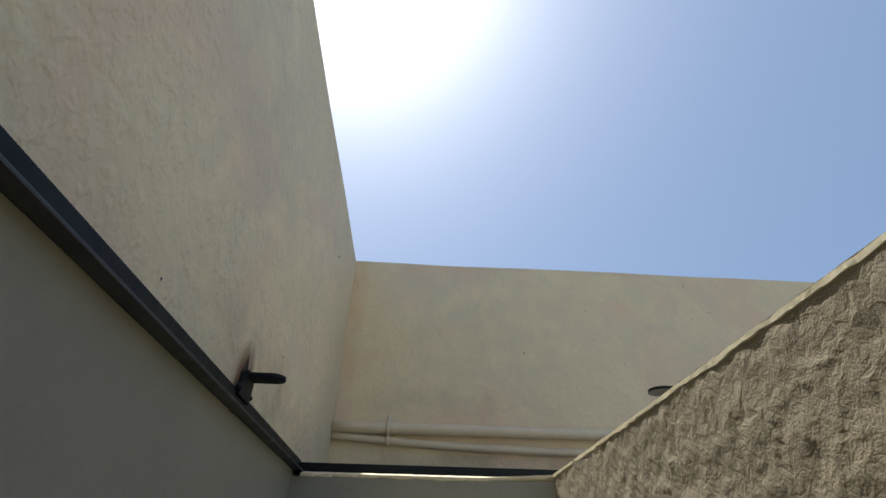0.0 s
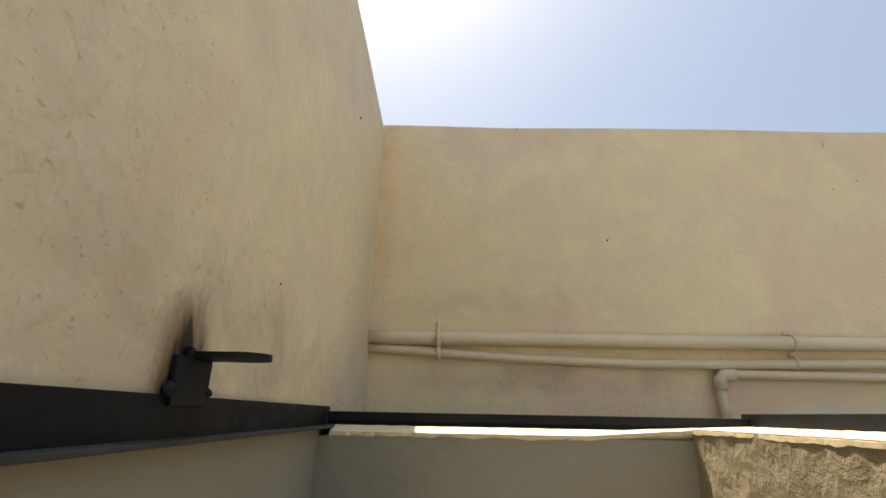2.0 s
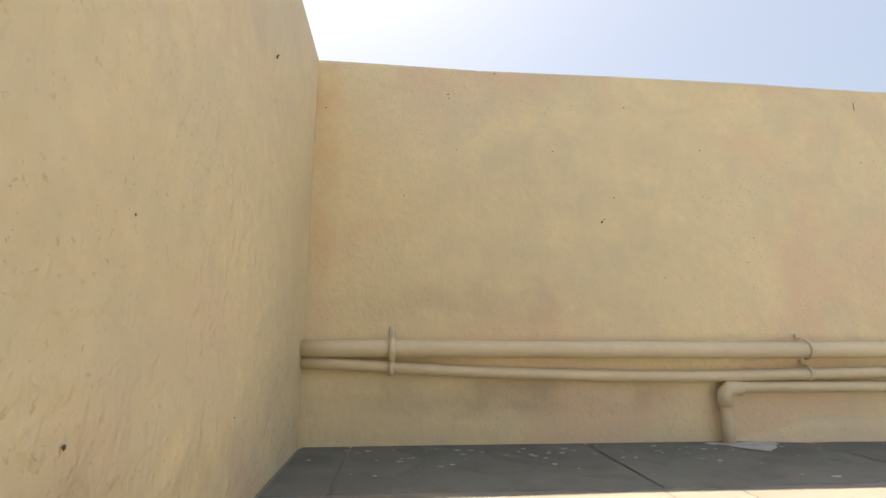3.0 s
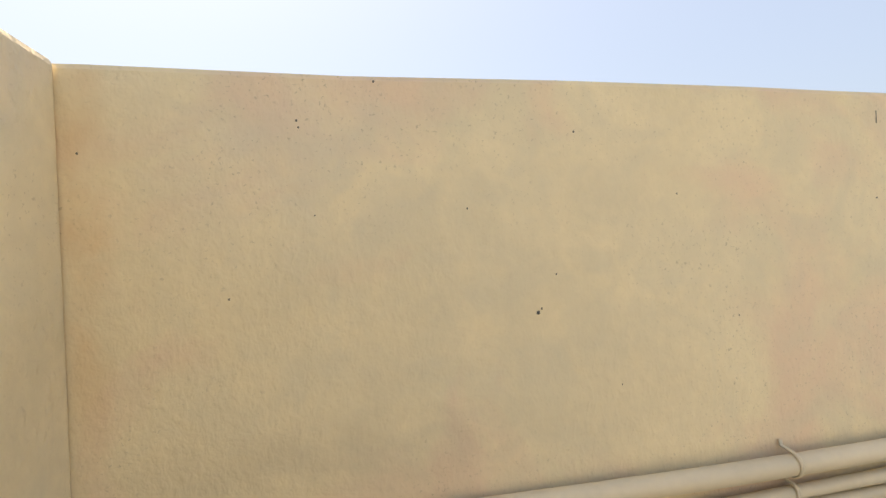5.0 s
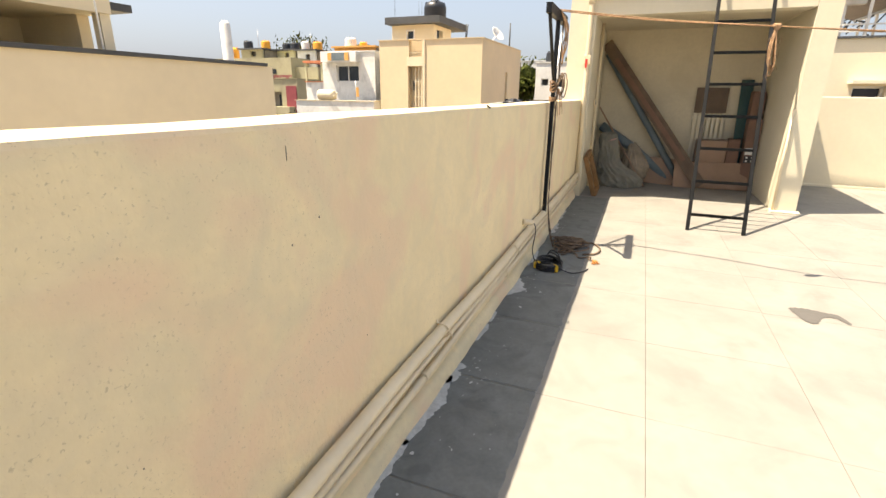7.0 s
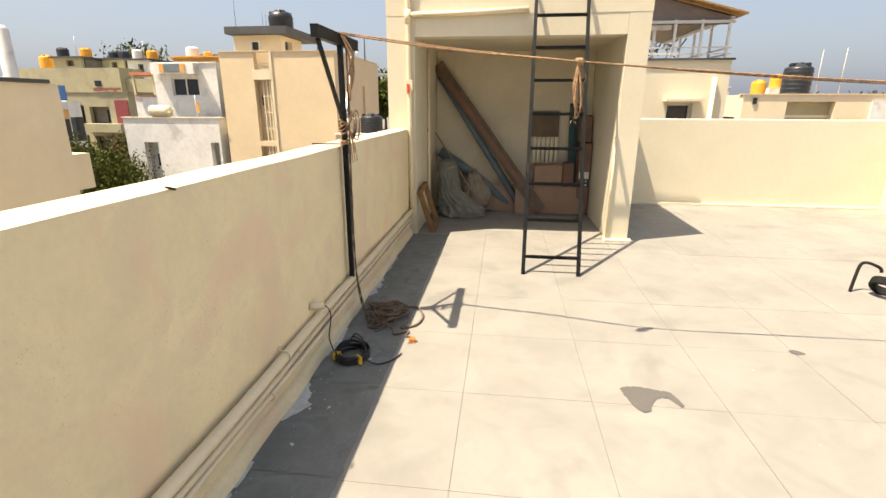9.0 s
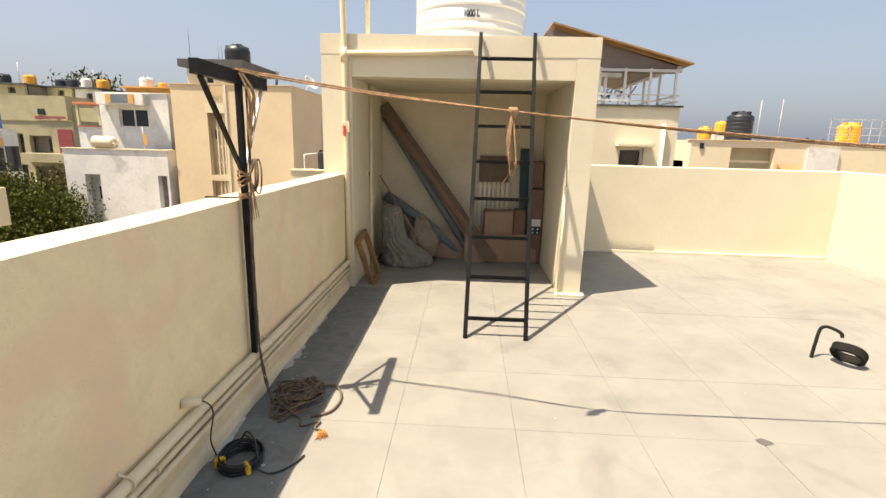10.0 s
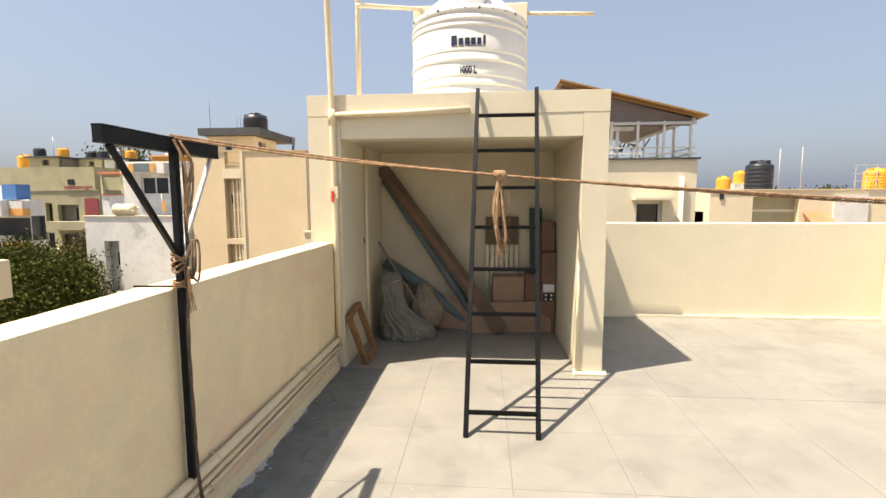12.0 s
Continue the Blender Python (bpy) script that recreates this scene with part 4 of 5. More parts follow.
        part("printed_label", slab(bmesh.new(), Matrix.Translation((-sx / 2 - 0.008, 0.0, 0.41)), 0.004, sy * 0.8, 0.09), CABLE, f, "black label")
        for i in range(4):
            part("dot", slab(bmesh.new(), Matrix.Translation((-sx / 2 - 0.011, sy * (-0.2 + 0.4 * (i % 2)), 0.388 + 0.045 * (i // 2))), 0.003, 0.022, 0.022, 0.001), WHITE, f)
    return f


carton("cardboard_sheet", "flattened brown cardboard leaning on the shed's goods", pose(8.3, -0.96, 0.004, 2, 10, -4), 0.02, 0.40, 0.36, CARD)
carton("cardboard_sheet", "long flattened brown cardboard at the foot of the boxes", pose(8.18, -1.60, 0.004, -1, 6, 2), 0.025, 0.88, 0.345, CARD)
carton("cardboard_box", "brown cardboard box with a pale dusty patch", pose(8.36, -1.565, 0.0, 0, 0, 4), 0.22, 0.35, 0.62, CARD)
carton("cardboard_box", "dark brown cardboard box stacked at the back", pose(8.39, -1.83, 0.0, 0, 0, -3), 0.22, 0.14, 0.64, CARD2)
carton("cardboard_box", "tall dark carton with a black and white label", pose(8.32, -2.005, 0.0, 0, 0, 0), 0.24, 0.15, 0.9, CARD2, True)
carton("cardboard_box", "reddish cardboard box stacked in the shed's corner", pose(8.36, -2.0, 0.915, 0, 0, 2), 0.18, 0.14, 0.32, CARD2)
rk = thing("slatted_panel", "pale slatted panel standing behind the boxes", "panel")
for i in range(7):
    part("slat", boxed(8.5, 8.525, -1.352 - i * 0.056, -1.314 - i * 0.056, 0.0, 0.96, 0.003), CREAM2, rk)
for z in (0.1, 0.88):
    part("rail", boxed(8.526, 8.54, -1.70, -1.30, z, z + 0.04), CREAM2, rk)
tagged(part("dark_board", uneven(slab(bmesh.new(), pose(8.51, -1.50, 1.125, 0, 3, 0), 0.02, 0.38, 0.32, 0.003), 0.003, 6), PLANK), "small dark board resting on a slatted panel", "board")
tagged(part("glass_sheet", slab(bmesh.new(), pose(8.40, -1.89, 0.70, 0, 8, 6), 0.012, 0.15, 1.38, 0.002), TEAL), "dark teal glass sheet leaning in the shed's corner", "glass")


def wooden_frame():
    f = thing("wooden_frame", "small weathered wooden frame leaning by the shed's entrance", "frame")
    w, h = 0.27, 0.52
    f.matrix_world = Matrix.Translation((7.2, -0.245, 0.012)) @ Matrix.Rotation(radians(-6), 4, "Z") @ Matrix.Rotation(radians(-14), 4, "X") @ Matrix.Rotation(radians(-13), 4, "Y")
    for x in (-w / 2, w / 2):
        part("stile", slab(bmesh.new(), Matrix.Translation((x, 0, h / 2)), 0.045, 0.05, h, 0.004), WOOD, f)
    for z in (0.02, h - 0.02):
        part("rail", slab(bmesh.new(), Matrix.Translation((0, 0, z)), w - 0.049, 0.047, 0.045, 0.004), WOOD, f)
    return f


wooden_frame()

# grey patches and paint splashes on the tiles
def patch(name, label, pts, z):
    bm = bmesh.new()
    c = curve_through([(x, y, z) for x, y in pts] + [(*pts[0], z)], 9)[:-1]
    vs = [bm.verts.new(p + Vector((0.008 * noise.noise(p * 75) + 0.004 * noise.noise(p * 190), 0.008 * noise.noise(p * 70 + Vector((3, 0, 0))), 0))) for p in c]
    bmesh.ops.triangulate(bm, faces=[bm.faces.new(vs)])
    return tagged(part(name, bm, PATCH), label, "stain", kind="structure")


patch("floor_patch", "jagged grey patch on the tiles", [(4.11, -1.605), (4.13, -1.68), (4.11, -1.79), (4.09, -1.85), (4.0, -1.875), (3.97, -1.86), (4.035, -1.83), (4.04, -1.78), (3.99, -1.735), (3.93, -1.71), (3.91, -1.68), (3.96, -1.64)], 0.0025)
patch("floor_patch", "small grey patch on the tiles", [(4.63, -2.665), (4.64, -2.71), (4.605, -2.745), (4.585, -2.71), (4.59, -2.68)], 0.0025)


def splashes():
    bm = bmesh.new()
    rnd = random.Random(12)
    spots = []
    for i in range(80):
        x = rnd.uniform(0.95, 6.8)
        spots.append((x, -0.05 - abs(rnd.gauss(0, 0.15)), 0.002 + 0.009 * rnd.random() ** 3))
    for i in range(40):
        spots.append((rnd.uniform(2.5, 8.0), rnd.uniform(-3.5, -0.5), rnd.uniform(0.002, 0.005)))
    for i in range(60):
        spots.append((rnd.uniform(0.03, 1.1), -0.04 - abs(rnd.gauss(0, 0.09)), rnd.uniform(0.002, 0.009)))
    for cx in (1.21, 2.72, 3.80, 5.33):
        for i in range(26):
            spots.append((cx + rnd.gauss(0, 0.13), -0.08 - abs(rnd.gauss(0, 0.06)), 0.001 + 0.004 * rnd.random() ** 2))
    for x, y, r in spots:
        n, turn, thin = 12, rnd.uniform(-0.6, 0.6), rnd.uniform(0.5, 0.95)
        sa, sb, sc = rnd.uniform(0, 6), rnd.uniform(0, 6), rnd.uniform(0.08, 0.25)
        vs = []
        for k in range(n):
            a = 2 * math.pi * k / n
            q = r * (1 + sc * math.sin(2 * a + sa) + sc * 0.8 * math.sin(3 * a + sb))
            u, w = q * math.cos(a), q * thin * math.sin(a)
            vs.append(bm.verts.new((x + u * math.cos(turn) - w * math.sin(turn), y + u * math.sin(turn) + w * math.cos(turn), 0.0042 + r * 0.02)))
        bm.faces.new(vs)
    # ragged films of plaster wash at the foot of the ledge
    for cx, half, wide in ((1.22, 0.11, 0.10), (2.05, 0.20, 0.035), (2.45, 0.26, 0.055), (2.70, 0.09, 0.12), (3.20, 0.2, 0.03), (3.80, 0.16, 0.10), (4.42, 0.2, 0.03), (5.33, 0.2, 0.09), (5.9, 0.25, 0.03)):
        last = None
        for i in range(81):
            x = cx + half * (i / 40 - 1)
            v = Vector((x, 0.3, 0))
            d = 0.7 * wide * (1 - ((x - cx) / half) ** 2) * (0.6 + 0.9 * noise.noise(v * 9) + 0.5 * noise.noise(v * 24) + 0.18 * noise.noise(v * 70))
            row = [bm.verts.new((x, -0.02, 0.0046)), bm.verts.new((x, -0.044 - max(0.0, d), 0.0046))]
            if last and d > 0.003:
                bm.faces.new((last[0], last[1], row[1], row[0]))
            last = row
    return bm


tagged(part("paint_splashes", splashes(), SPLASH), "dried pale paint drips along the parapet's foot", "paint", kind="stuff")

# chips and nail holes in the parapets' paint
def pit(name, at, r, wall):
    bm = bmesh.new()
    r *= 0.34
    bmesh.ops.create_icosphere(bm, subdivisions=2, radius=r)
    uneven(bm, r * 0.7, 1.2 / r)
    ob = part(name, bm, PATCH, wall)
    ob.location = at
    ob.scale = (1, 0.35, 1) if wall is wall_n else (0.35, 1, 1)
    return ob


for x, z, r in ((0.863, 0.637, 0.010), (0.871, 0.645, 0.006), (0.906, 0.715, 0.005), (0.54, 1.108, 0.006), (0.393, 1.03, 0.006), (0.396, 1.017, 0.005), (0.262, 0.70, 0.005), (0.719, 0.857, 0.005),
                (0.957, 1.015, 0.006), (1.858, 0.902, 0.007), (0.025, 0.967, 0.006), (1.755, 0.862, 0.006), (0.37, 0.342, 0.005), (0.365, 0.352, 0.004), (0.33, 0.36, 0.004), (0.62, 0.52, 0.003), (0.42, 0.85, 0.004),
                (2.3, 0.75, 0.004), (3.35, 0.92, 0.004), (1.2, 0.88, 0.005), (1.35, 0.6, 0.004), (2.05, 0.5, 0.005), (0.7, 0.45, 0.004), (1.05, 0.47, 0.004)):
    pit("nail_hole", (x, -0.001, z), r, wall_n)
for x, z0, z1, w in ((1.765, 0.775, 0.815, 0.0009), (1.762, 1.045, 1.075, 0.0005), (1.77, 0.80, 0.812, 0.0007)):
    y = 0.006 * noise.noise_vector(Vector((x, 0, (z0 + z1) / 2)) * 2.2).y
    part("scratch", boxed(x - w, x + w, y - 0.0009, y + 0.004, z0, z1), PATCH, wall_n)
for y, z, r in ((-1.60, 0.055, 0.007), (-0.465, 0.84, 0.010), (-0.455, 0.85, 0.007), (-0.958, 0.20, 0.006), (-0.9, 0.4, 0.004), (-1.3, 0.62, 0.004), (-0.55, 0.16, 0.004), (-1.95, 0.75, 0.006), (-2.1, 0.5, 0.005)):
    pit("nail_hole", (0.001, y, z), r, wall_w)


tagged(part("mortar_crumb", uneven(bar(bmesh.new(), (3.19, 0.0, H + 0.004), (3.222, -0.006, H - 0.006), 0.009, 0.008, 0.002), 0.004, 60), CABLE), "small dark crumb stuck on the parapet's edge", "debris")


# ---- the town around ----
GZ = -10.0
bm = bmesh.new()
bmesh.ops.create_circle(bm, cap_ends=True, segments=64, radius=3500, matrix=Matrix.Translation((0, 0, GZ)))
tagged(part("ground", bm, DIRT), "dusty ground and streets between the houses", "ground", kind="structure")
tagged(part("road", boxed(-60, 120, 2.6, 6.2, GZ + 0.004, GZ + 0.03), ASPHALT), "narrow asphalt street below the roof", "road", kind="structure")
# the storeys under the terrace
tagged(part("wall_storeys", boxed(-0.17, 9.2, -6.25, 0.17, GZ, -3.82), CREAM2), "plain cream storeys below the roof", "wall", kind="structure")
bm = bmesh.new()
box(bm, HX + 0.22, 9.2, -6.25, 0.17, -3.6, -0.17)
box(bm, -0.17, HX + 0.22, HY + 0.21, 0.17, -3.6, -0.17)
box(bm, -0.17, HX + 0.22, -6.25, -5.21, -3.6, -0.17)
tagged(part("wall_top_storey", bm, CREAM2), "plain cream storey below the roof", "wall", kind="structure")


def pierced(bm, face, plane, u0, u1, v0, v1, holes, depth=0.3):
    """A wall in cells, with its openings left out. face x: looks to -x, u is y. face y: looks to -y, u is x."""
    us = sorted({u0, u1, *[h[0] for h in holes], *[h[1] for h in holes]})
    vs = sorted({v0, v1, *[h[2] for h in holes], *[h[3] for h in holes]})
    us, vs = [u for u in us if u0 <= u <= u1], [v for v in vs if v0 <= v <= v1]
    for a, b in zip(us, us[1:]):
        for c, d in zip(vs, vs[1:]):
            mu, mv = (a + b) / 2, (c + d) / 2
            if any(h[0] < mu < h[1] and h[2] < mv < h[3] for h in holes):
                continue
            if face == "x":
                box(bm, plane, plane + depth, a, b, c, d)
            else:
                box(bm, a, b, plane, plane + depth, c, d)
    bmesh.ops.remove_doubles(bm, verts=bm.verts[:], dist=0.0005)
    return bm


def house(name, label, x0, x1, y0, y1, z1, wall, front=(), side=(), coping=DARKF, rim=0.06, back=SHADEIN, kind_of="house", z0=GZ):
    """A flat-roofed house: front openings look to -x, side openings to -y. Opening: u0, u1, v0, v1, sort."""
    f = thing(name, label, kind_of, group="houses around")
    part("wall", pierced(bmesh.new(), "x", x0, y0, y1, z0, z1, front), wall, f)
    part("wall", pierced(bmesh.new(), "y", y0, x0 + 0.3, x1, z0, z1, side), wall, f)
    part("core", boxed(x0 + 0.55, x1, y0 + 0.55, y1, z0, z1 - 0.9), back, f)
    part("wall", boxed(x1, x1 + 0.2, y0, y1, z0, z1), wall, f)
    part("wall", boxed(x0 + 0.3, x1, y1 - 0.2, y1, z0, z1), wall, f)
    bm = bmesh.new()
    o = 0.05
    box(bm, x0 - o, x0 + 0.33, y0 - o, y1 + o, z1 + 0.002, z1 + rim)
    box(bm, x0 + 0.33, x1, y0 - o, y0 + 0.33, z1 + 0.002, z1 + rim)
    part("coping", bm, coping, f)
    part("roof", boxed(x0 + 0.3, x1, y0 + 0.3, y1 - 0.2, z1 - 0.9, z1 - 0.8), wall, f)
    for face, holes, pl in (("x", front, x0), ("y", side, y0)):
        for u0, u1, v0, v1, sort in holes:
            if sort not in ("window", "bars"):
                continue
            w = new("window")
            w.parent = f
            fr, pane = bmesh.new(), bmesh.new()
            t = 0.05
            n = max(1, round((u1 - u0) / 0.6))
            strips = [(u0, u1, v0, v0 + t), (u0, u1, v1 - t, v1)] + [(u0 + (u1 - u0 - t) * i / n, u0 + (u1 - u0 - t) * i / n + t, v0 + t, v1 - t) for i in range(n + 1)]
            if sort == "bars":
                strips += [(u0 + t, u1 - t, v, v + 0.03) for v in np.arange(v0 + 0.3, v1 - 0.1, 0.35)]
            for a, b, c, d in strips:
                if face == "x":
                    box(fr, pl + 0.1, pl + 0.16, a, b, c, d)
                else:
                    box(fr, a, b, pl + 0.1, pl + 0.16, c, d)
            if face == "x":
                box(pane, pl + 0.17, pl + 0.19, u0, u1, v0, v1)
            else:
                box(pane, u0, u1, pl + 0.17, pl + 0.19, v0, v1)
            part("window_frame", fr, WHITEF if sort == "window" else BEIGE, w)
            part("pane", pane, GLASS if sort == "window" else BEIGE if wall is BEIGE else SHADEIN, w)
    return f


def roof_tank(label, at, r, h, material, lying=False):
    f = thing("roof_tank", label, "water tank", group="tanks on the roofs")
    bm = bmesh.new()
    prof = [(r * 0.96, 0)]
    n = 6
    for k in range(n):
        z = h * 0.78 * k / n
        prof += [(r, z + 0.02 * h), (r, z + h * 0.09), (r * 0.96, z + h * 0.11)]
    prof += [(r, h * 0.80), (r * 0.9, h * 0.85), (r * 0.5, h * 0.95), (r * 0.32, h * 0.96), (r * 0.3, h), (r * 0.1, h * 1.01)]
    part("body", lathe(bm, prof, (0, 0, 0), 24), material, f)
    for k in range(4):
        bm = slab(bmesh.new(), Matrix.Rotation(k * math.pi / 2 + 0.4, 4, "Z") @ Matrix.Translation((r * 0.68, 0, h * 0.9)), r * 0.3, r * 0.28, h * 0.16, 0.01)
        part("rib", bm, material, f)
    f.matrix_world = pose(*at, 0, 90, 0) if lying else pose(*at)
    return f


def mast(label, at, h, r=0.03, material=STEEL):
    return tagged(part("mast", tube(bmesh.new(), [at, (at[0], at[1], at[2] + h)], [r, r * 0.7], 8), material), label, "mast", group="masts on the roofs")


# the neighbour across the street
n_h = house("house", "cream neighbour house with a dark-capped terrace wall", -9, 10.44, 7.5, 15, 1.72, LIGHTF, coping=DARKF, rim=0.07)
part("canopy", boxed(10.66, 11.27, 7.7, 12, -0.36, 0.37, 0.01), LIGHTF, n_h)
part("wall", boxed(10.66, 11.0, 7.9, 12, GZ, -0.362), LIGHTF, n_h)
hut = thing("stair_house", "cream roof house with a boxed canopy and grilled window", "house", group="houses around")
part("wall", pierced(bmesh.new(), "y", 8.25, 2.45, 5.5, 0.9, 3.12, [(4.40, 5.28, 2.2, 2.80, "w")]), LIGHTF, hut)
bm = bmesh.new()
for a in (4.40, 4.68, 4.97, 5.24):
    box(bm, a, a + 0.035, 8.32, 8.37, 2.2, 2.80)
box(bm, 4.40, 5.28, 8.32, 8.37, 2.76, 2.80)
box(bm, 4.36, 5.32, 8.2, 8.26, 2.80, 2.84)
part("window_frame", bm, WHITEF, hut)
for i in range(9):
    part("shutter_slat", boxed(4.42, 5.26, 8.40, 8.42, 2.2 + i * 0.066, 2.255 + i * 0.066), BEIGE, hut)
part("back", boxed(2.45, 5.5, 8.56, 11, 0.9, 3.11), LIGHTF, hut)
part("canopy", boxed(4.15, 5.82, 7.75, 8.3, 3.125, 3.50, 0.01), LIGHTF, hut)
part("canopy_coping", boxed(4.12, 5.85, 7.72, 8.32, 3.502, 3.55), DARKF, hut)
bm = bmesh.new()
w = [bm.verts.new(p) for p in ((2.4, 8.0, 2.55), (3.35, 8.0, 3.42), (3.35, 8.0, 0.9), (2.4, 8.0, 0.9))]
fc = bm.faces.new(w)
ex = bmesh.ops.extrude_face_region(bm, geom=[fc])
for v in ex["geom"]:
    if isinstance(v, bmesh.types.BMVert):
        v.co.y += 0.2
bmesh.ops.recalc_face_normals(bm, faces=bm.faces)
part("slanting_wall", bm, LIGHTF, hut)
part("slanting_coping", bar(bmesh.new(), (2.38, 8.1, 2.575), (3.37, 8.1, 3.45), 0.24, 0.05), DARKF, hut)
part("pier", boxed(3.36, 3.62, 8.0, 8.24, 0.9, 3.44), LIGHTF, hut)
part("stub", boxed(2.05, 2.44, 8.3, 8.8, 0.9, 2.55), LIGHTF, hut)
an = thing("roof_annex", "cream annex with an open side under a flat roof", "house", group="houses around")
part("roof", boxed(5.52, 7.3, 8.0, 11, 2.52, 2.90), LIGHTF, an)
part("coping", boxed(5.5, 7.33, 7.97, 11, 2.902, 2.95), DARKF, an)
part("back_wall", boxed(5.52, 7.3, 10.2, 10.4, 0.9, 2.518), LIGHTF, an)
part("pier", boxed(7.12, 7.3, 8.05, 8.25, 0.9, 2.518), LIGHTF, an)
part("side_wall", boxed(7.1, 7.3, 8.6, 10.2, 0.9, 2.518), LIGHTF, an)
part("sunshade", boxed(7.31, 7.85, 8.2, 9.2, 2.62, 2.75), DARKF, an)
hut.location.z, an.location.z = -0.24, -0.11
roof_tank("large black water tank on a cream roof", (6.20, 8.3, 2.84), 0.35, 0.72, TANKBLACK)
mast("thin pale mast on the neighbour's roof", (2.57, 7.95, 0.9), 2.72, 0.022, WHITEF)
mast("thin pale mast before the annex", (6.9, 7.8, 0.9), 2.98, 0.018, WHITEF)
mast("thin rod on the roof house", (4.0, 8.6, 2.6), 0.75, 0.01)
tb = thing("rope_pole", "grey T-shaped pole on the neighbour's roof", "pole")
part("post", bar(bmesh.new(), (3.15, 7.75, 1.7), (3.15, 7.75, 2.95), 0.05, 0.05), STEEL, tb)
part("cross_arm", bar(bmesh.new(), (2.45, 7.75, 2.98), (3.85, 7.75, 2.94), 0.06, 0.05), STEEL, tb)
part("brace", bar(bmesh.new(), (2.55, 7.75, 2.95), (3.15, 7.75, 2.3), 0.025, 0.025), STEEL, tb)
tb.location.z = -0.24

# beige block with a roof hut
a_h = house("house", "tall beige house with narrow barred recesses", 24, 31.5, 6.6, 12.0, 3.62, BEIGE,
            front=[(9.66, 10.36, 2.86, 3.62, "open"), (9.62, 10.42, -0.3, 2.42, "open"), (9.62, 10.42, -3.2, -0.55, "open")],
            side=[(28.3, 28.75, 0.6, 2.3, "bars")], coping=BEIGE, rim=0.03, back=BEIGE)
part("lintel", boxed(23.94, 24.0, 9.58, 10.46, 2.43, 2.85), LIGHTF, a_h)
part("jamb", boxed(23.95, 24.0, 9.50, 9.615, -3.2, 3.62), LIGHTF, a_h)
part("recess_back", boxed(24.42, 24.5, 9.6, 10.5, -3.2, 3.6), BEIGE, a_h)
for lo, hi in ((-0.3, 2.42), (-3.2, -0.55)):
    g = new("grille")
    g.parent = a_h
    for y in (9.70, 9.84, 10.02):
        part("upright", boxed(24.05, 24.09, y, y + 0.045, lo, hi), LIGHTF, g)
    for z in np.arange(lo + 0.55, hi - 0.2, 0.72):
        part("rail", boxed(24.06, 24.085, 9.62, 10.1, z, z + 0.045), LIGHTF, g)
part("vent", boxed(24.36, 24.415, 10.2, 10.3, 1.3, 1.75), GLASS, a_h)
g = new("railing")
g.parent = a_h
part("rail", boxed(24.05, 24.08, 9.66, 10.36, 3.05, 3.08), LIGHTF, g)
for k in range(6):
    part("upright", boxed(24.052, 24.078, 9.72 + k * 0.11, 9.745 + k * 0.11, 2.86, 3.05), LIGHTF, g)
h2 = thing("stair_house", "small beige roof hut under a dark overhanging slab", "house", group="houses around")
part("wall", pierced(bmesh.new(), "x", 25.9, 9.85, 12.25, 2.7, 4.54, [(10.98, 11.33, 3.88, 4.25, "w")]), LIGHTF, h2)
part("wall", pierced(bmesh.new(), "y", 9.85, 26.2, 28.4, 2.7, 4.54, [(26.35, 27.15, 2.8, 4.34, "d")]), LIGHTF, h2)
part("core", boxed(26.35, 28.3, 10.3, 12.2, 2.7, 4.52), SHADEIN, h2)
part("roof_slab", boxed(25.4, 29.7, 9.32, 12.4, 4.55, 4.88), DARKF, h2)
w = new("window")
w.parent = h2
bm = bmesh.new()
for a, b, c, d in ((10.92, 10.98, 3.82, 4.31), (11.33, 11.39, 3.82, 4.31), (10.98, 11.33, 4.25, 4.31), (10.98, 11.33, 3.82, 3.88)):
    box(bm, 25.86, 25.9, a, b, c, d)
part("window_frame", bm, WHITEF, w)
part("pane", boxed(25.98, 26.0, 10.98, 11.33, 3.88, 4.25), GLASS, w)
part("door", boxed(26.35, 26.95, 9.98, 10.02, 2.8, 4.34), GLASS, h2)
part("lamp_hole", boxed(27.55, 27.68, 9.838, 9.848, 3.9, 4.08), BEIGE, h2)
bt = thing("roof_tank", "black domed water tank on a dark roof slab", "water tank", group="tanks on the roofs")
part("body", lathe(bmesh.new(), [(0.56, 0), (0.58, 0.05), (0.565, 0.2), (0.58, 0.24), (0.565, 0.38), (0.58, 0.42), (0.57, 0.52), (0.52, 0.64), (0.40, 0.74), (0.2, 0.78), (0.02, 0.785)], (0, 0, 0), 32), TANKBLACK, bt)
part("lid", lathe(bmesh.new(), [(0.25, 0.70), (0.26, 0.80), (0.22, 0.83), (0.02, 0.84)], (0, 0, 0), 24), TANKBLACK, bt)
for k in range(4):
    part("rib", slab(bmesh.new(), Matrix.Rotation(k * math.pi / 2 + 0.5, 4, "Z") @ Matrix.Translation((0.42, 0, 0.68)), 0.2, 0.1, 0.12, 0.03), TANKBLACK, bt)
bt.location = (26.4, 9.98, 4.88)
mast("thin aerial on a dark roof slab", (26, 12.1, 4.88), 1.45, 0.012, DARKF)
mast("thin aerial on a dark roof slab", (26, 10.72, 4.88), 0.75, 0.009, DARKF)
mast("thin aerial on a dark roof slab", (26, 10.55, 4.88), 0.72, 0.009, DARKF)
l2 = thing("ladder", "small dark ladder against the roof hut", "ladder")
for dy in (0.0, 0.3):
    part("rail", bar(bmesh.new(), (28.5, 8.4 + dy * 0.2, 3.0), (29.6 + dy, 8.7, 5.3), 0.05, 0.05), DARKF, l2)
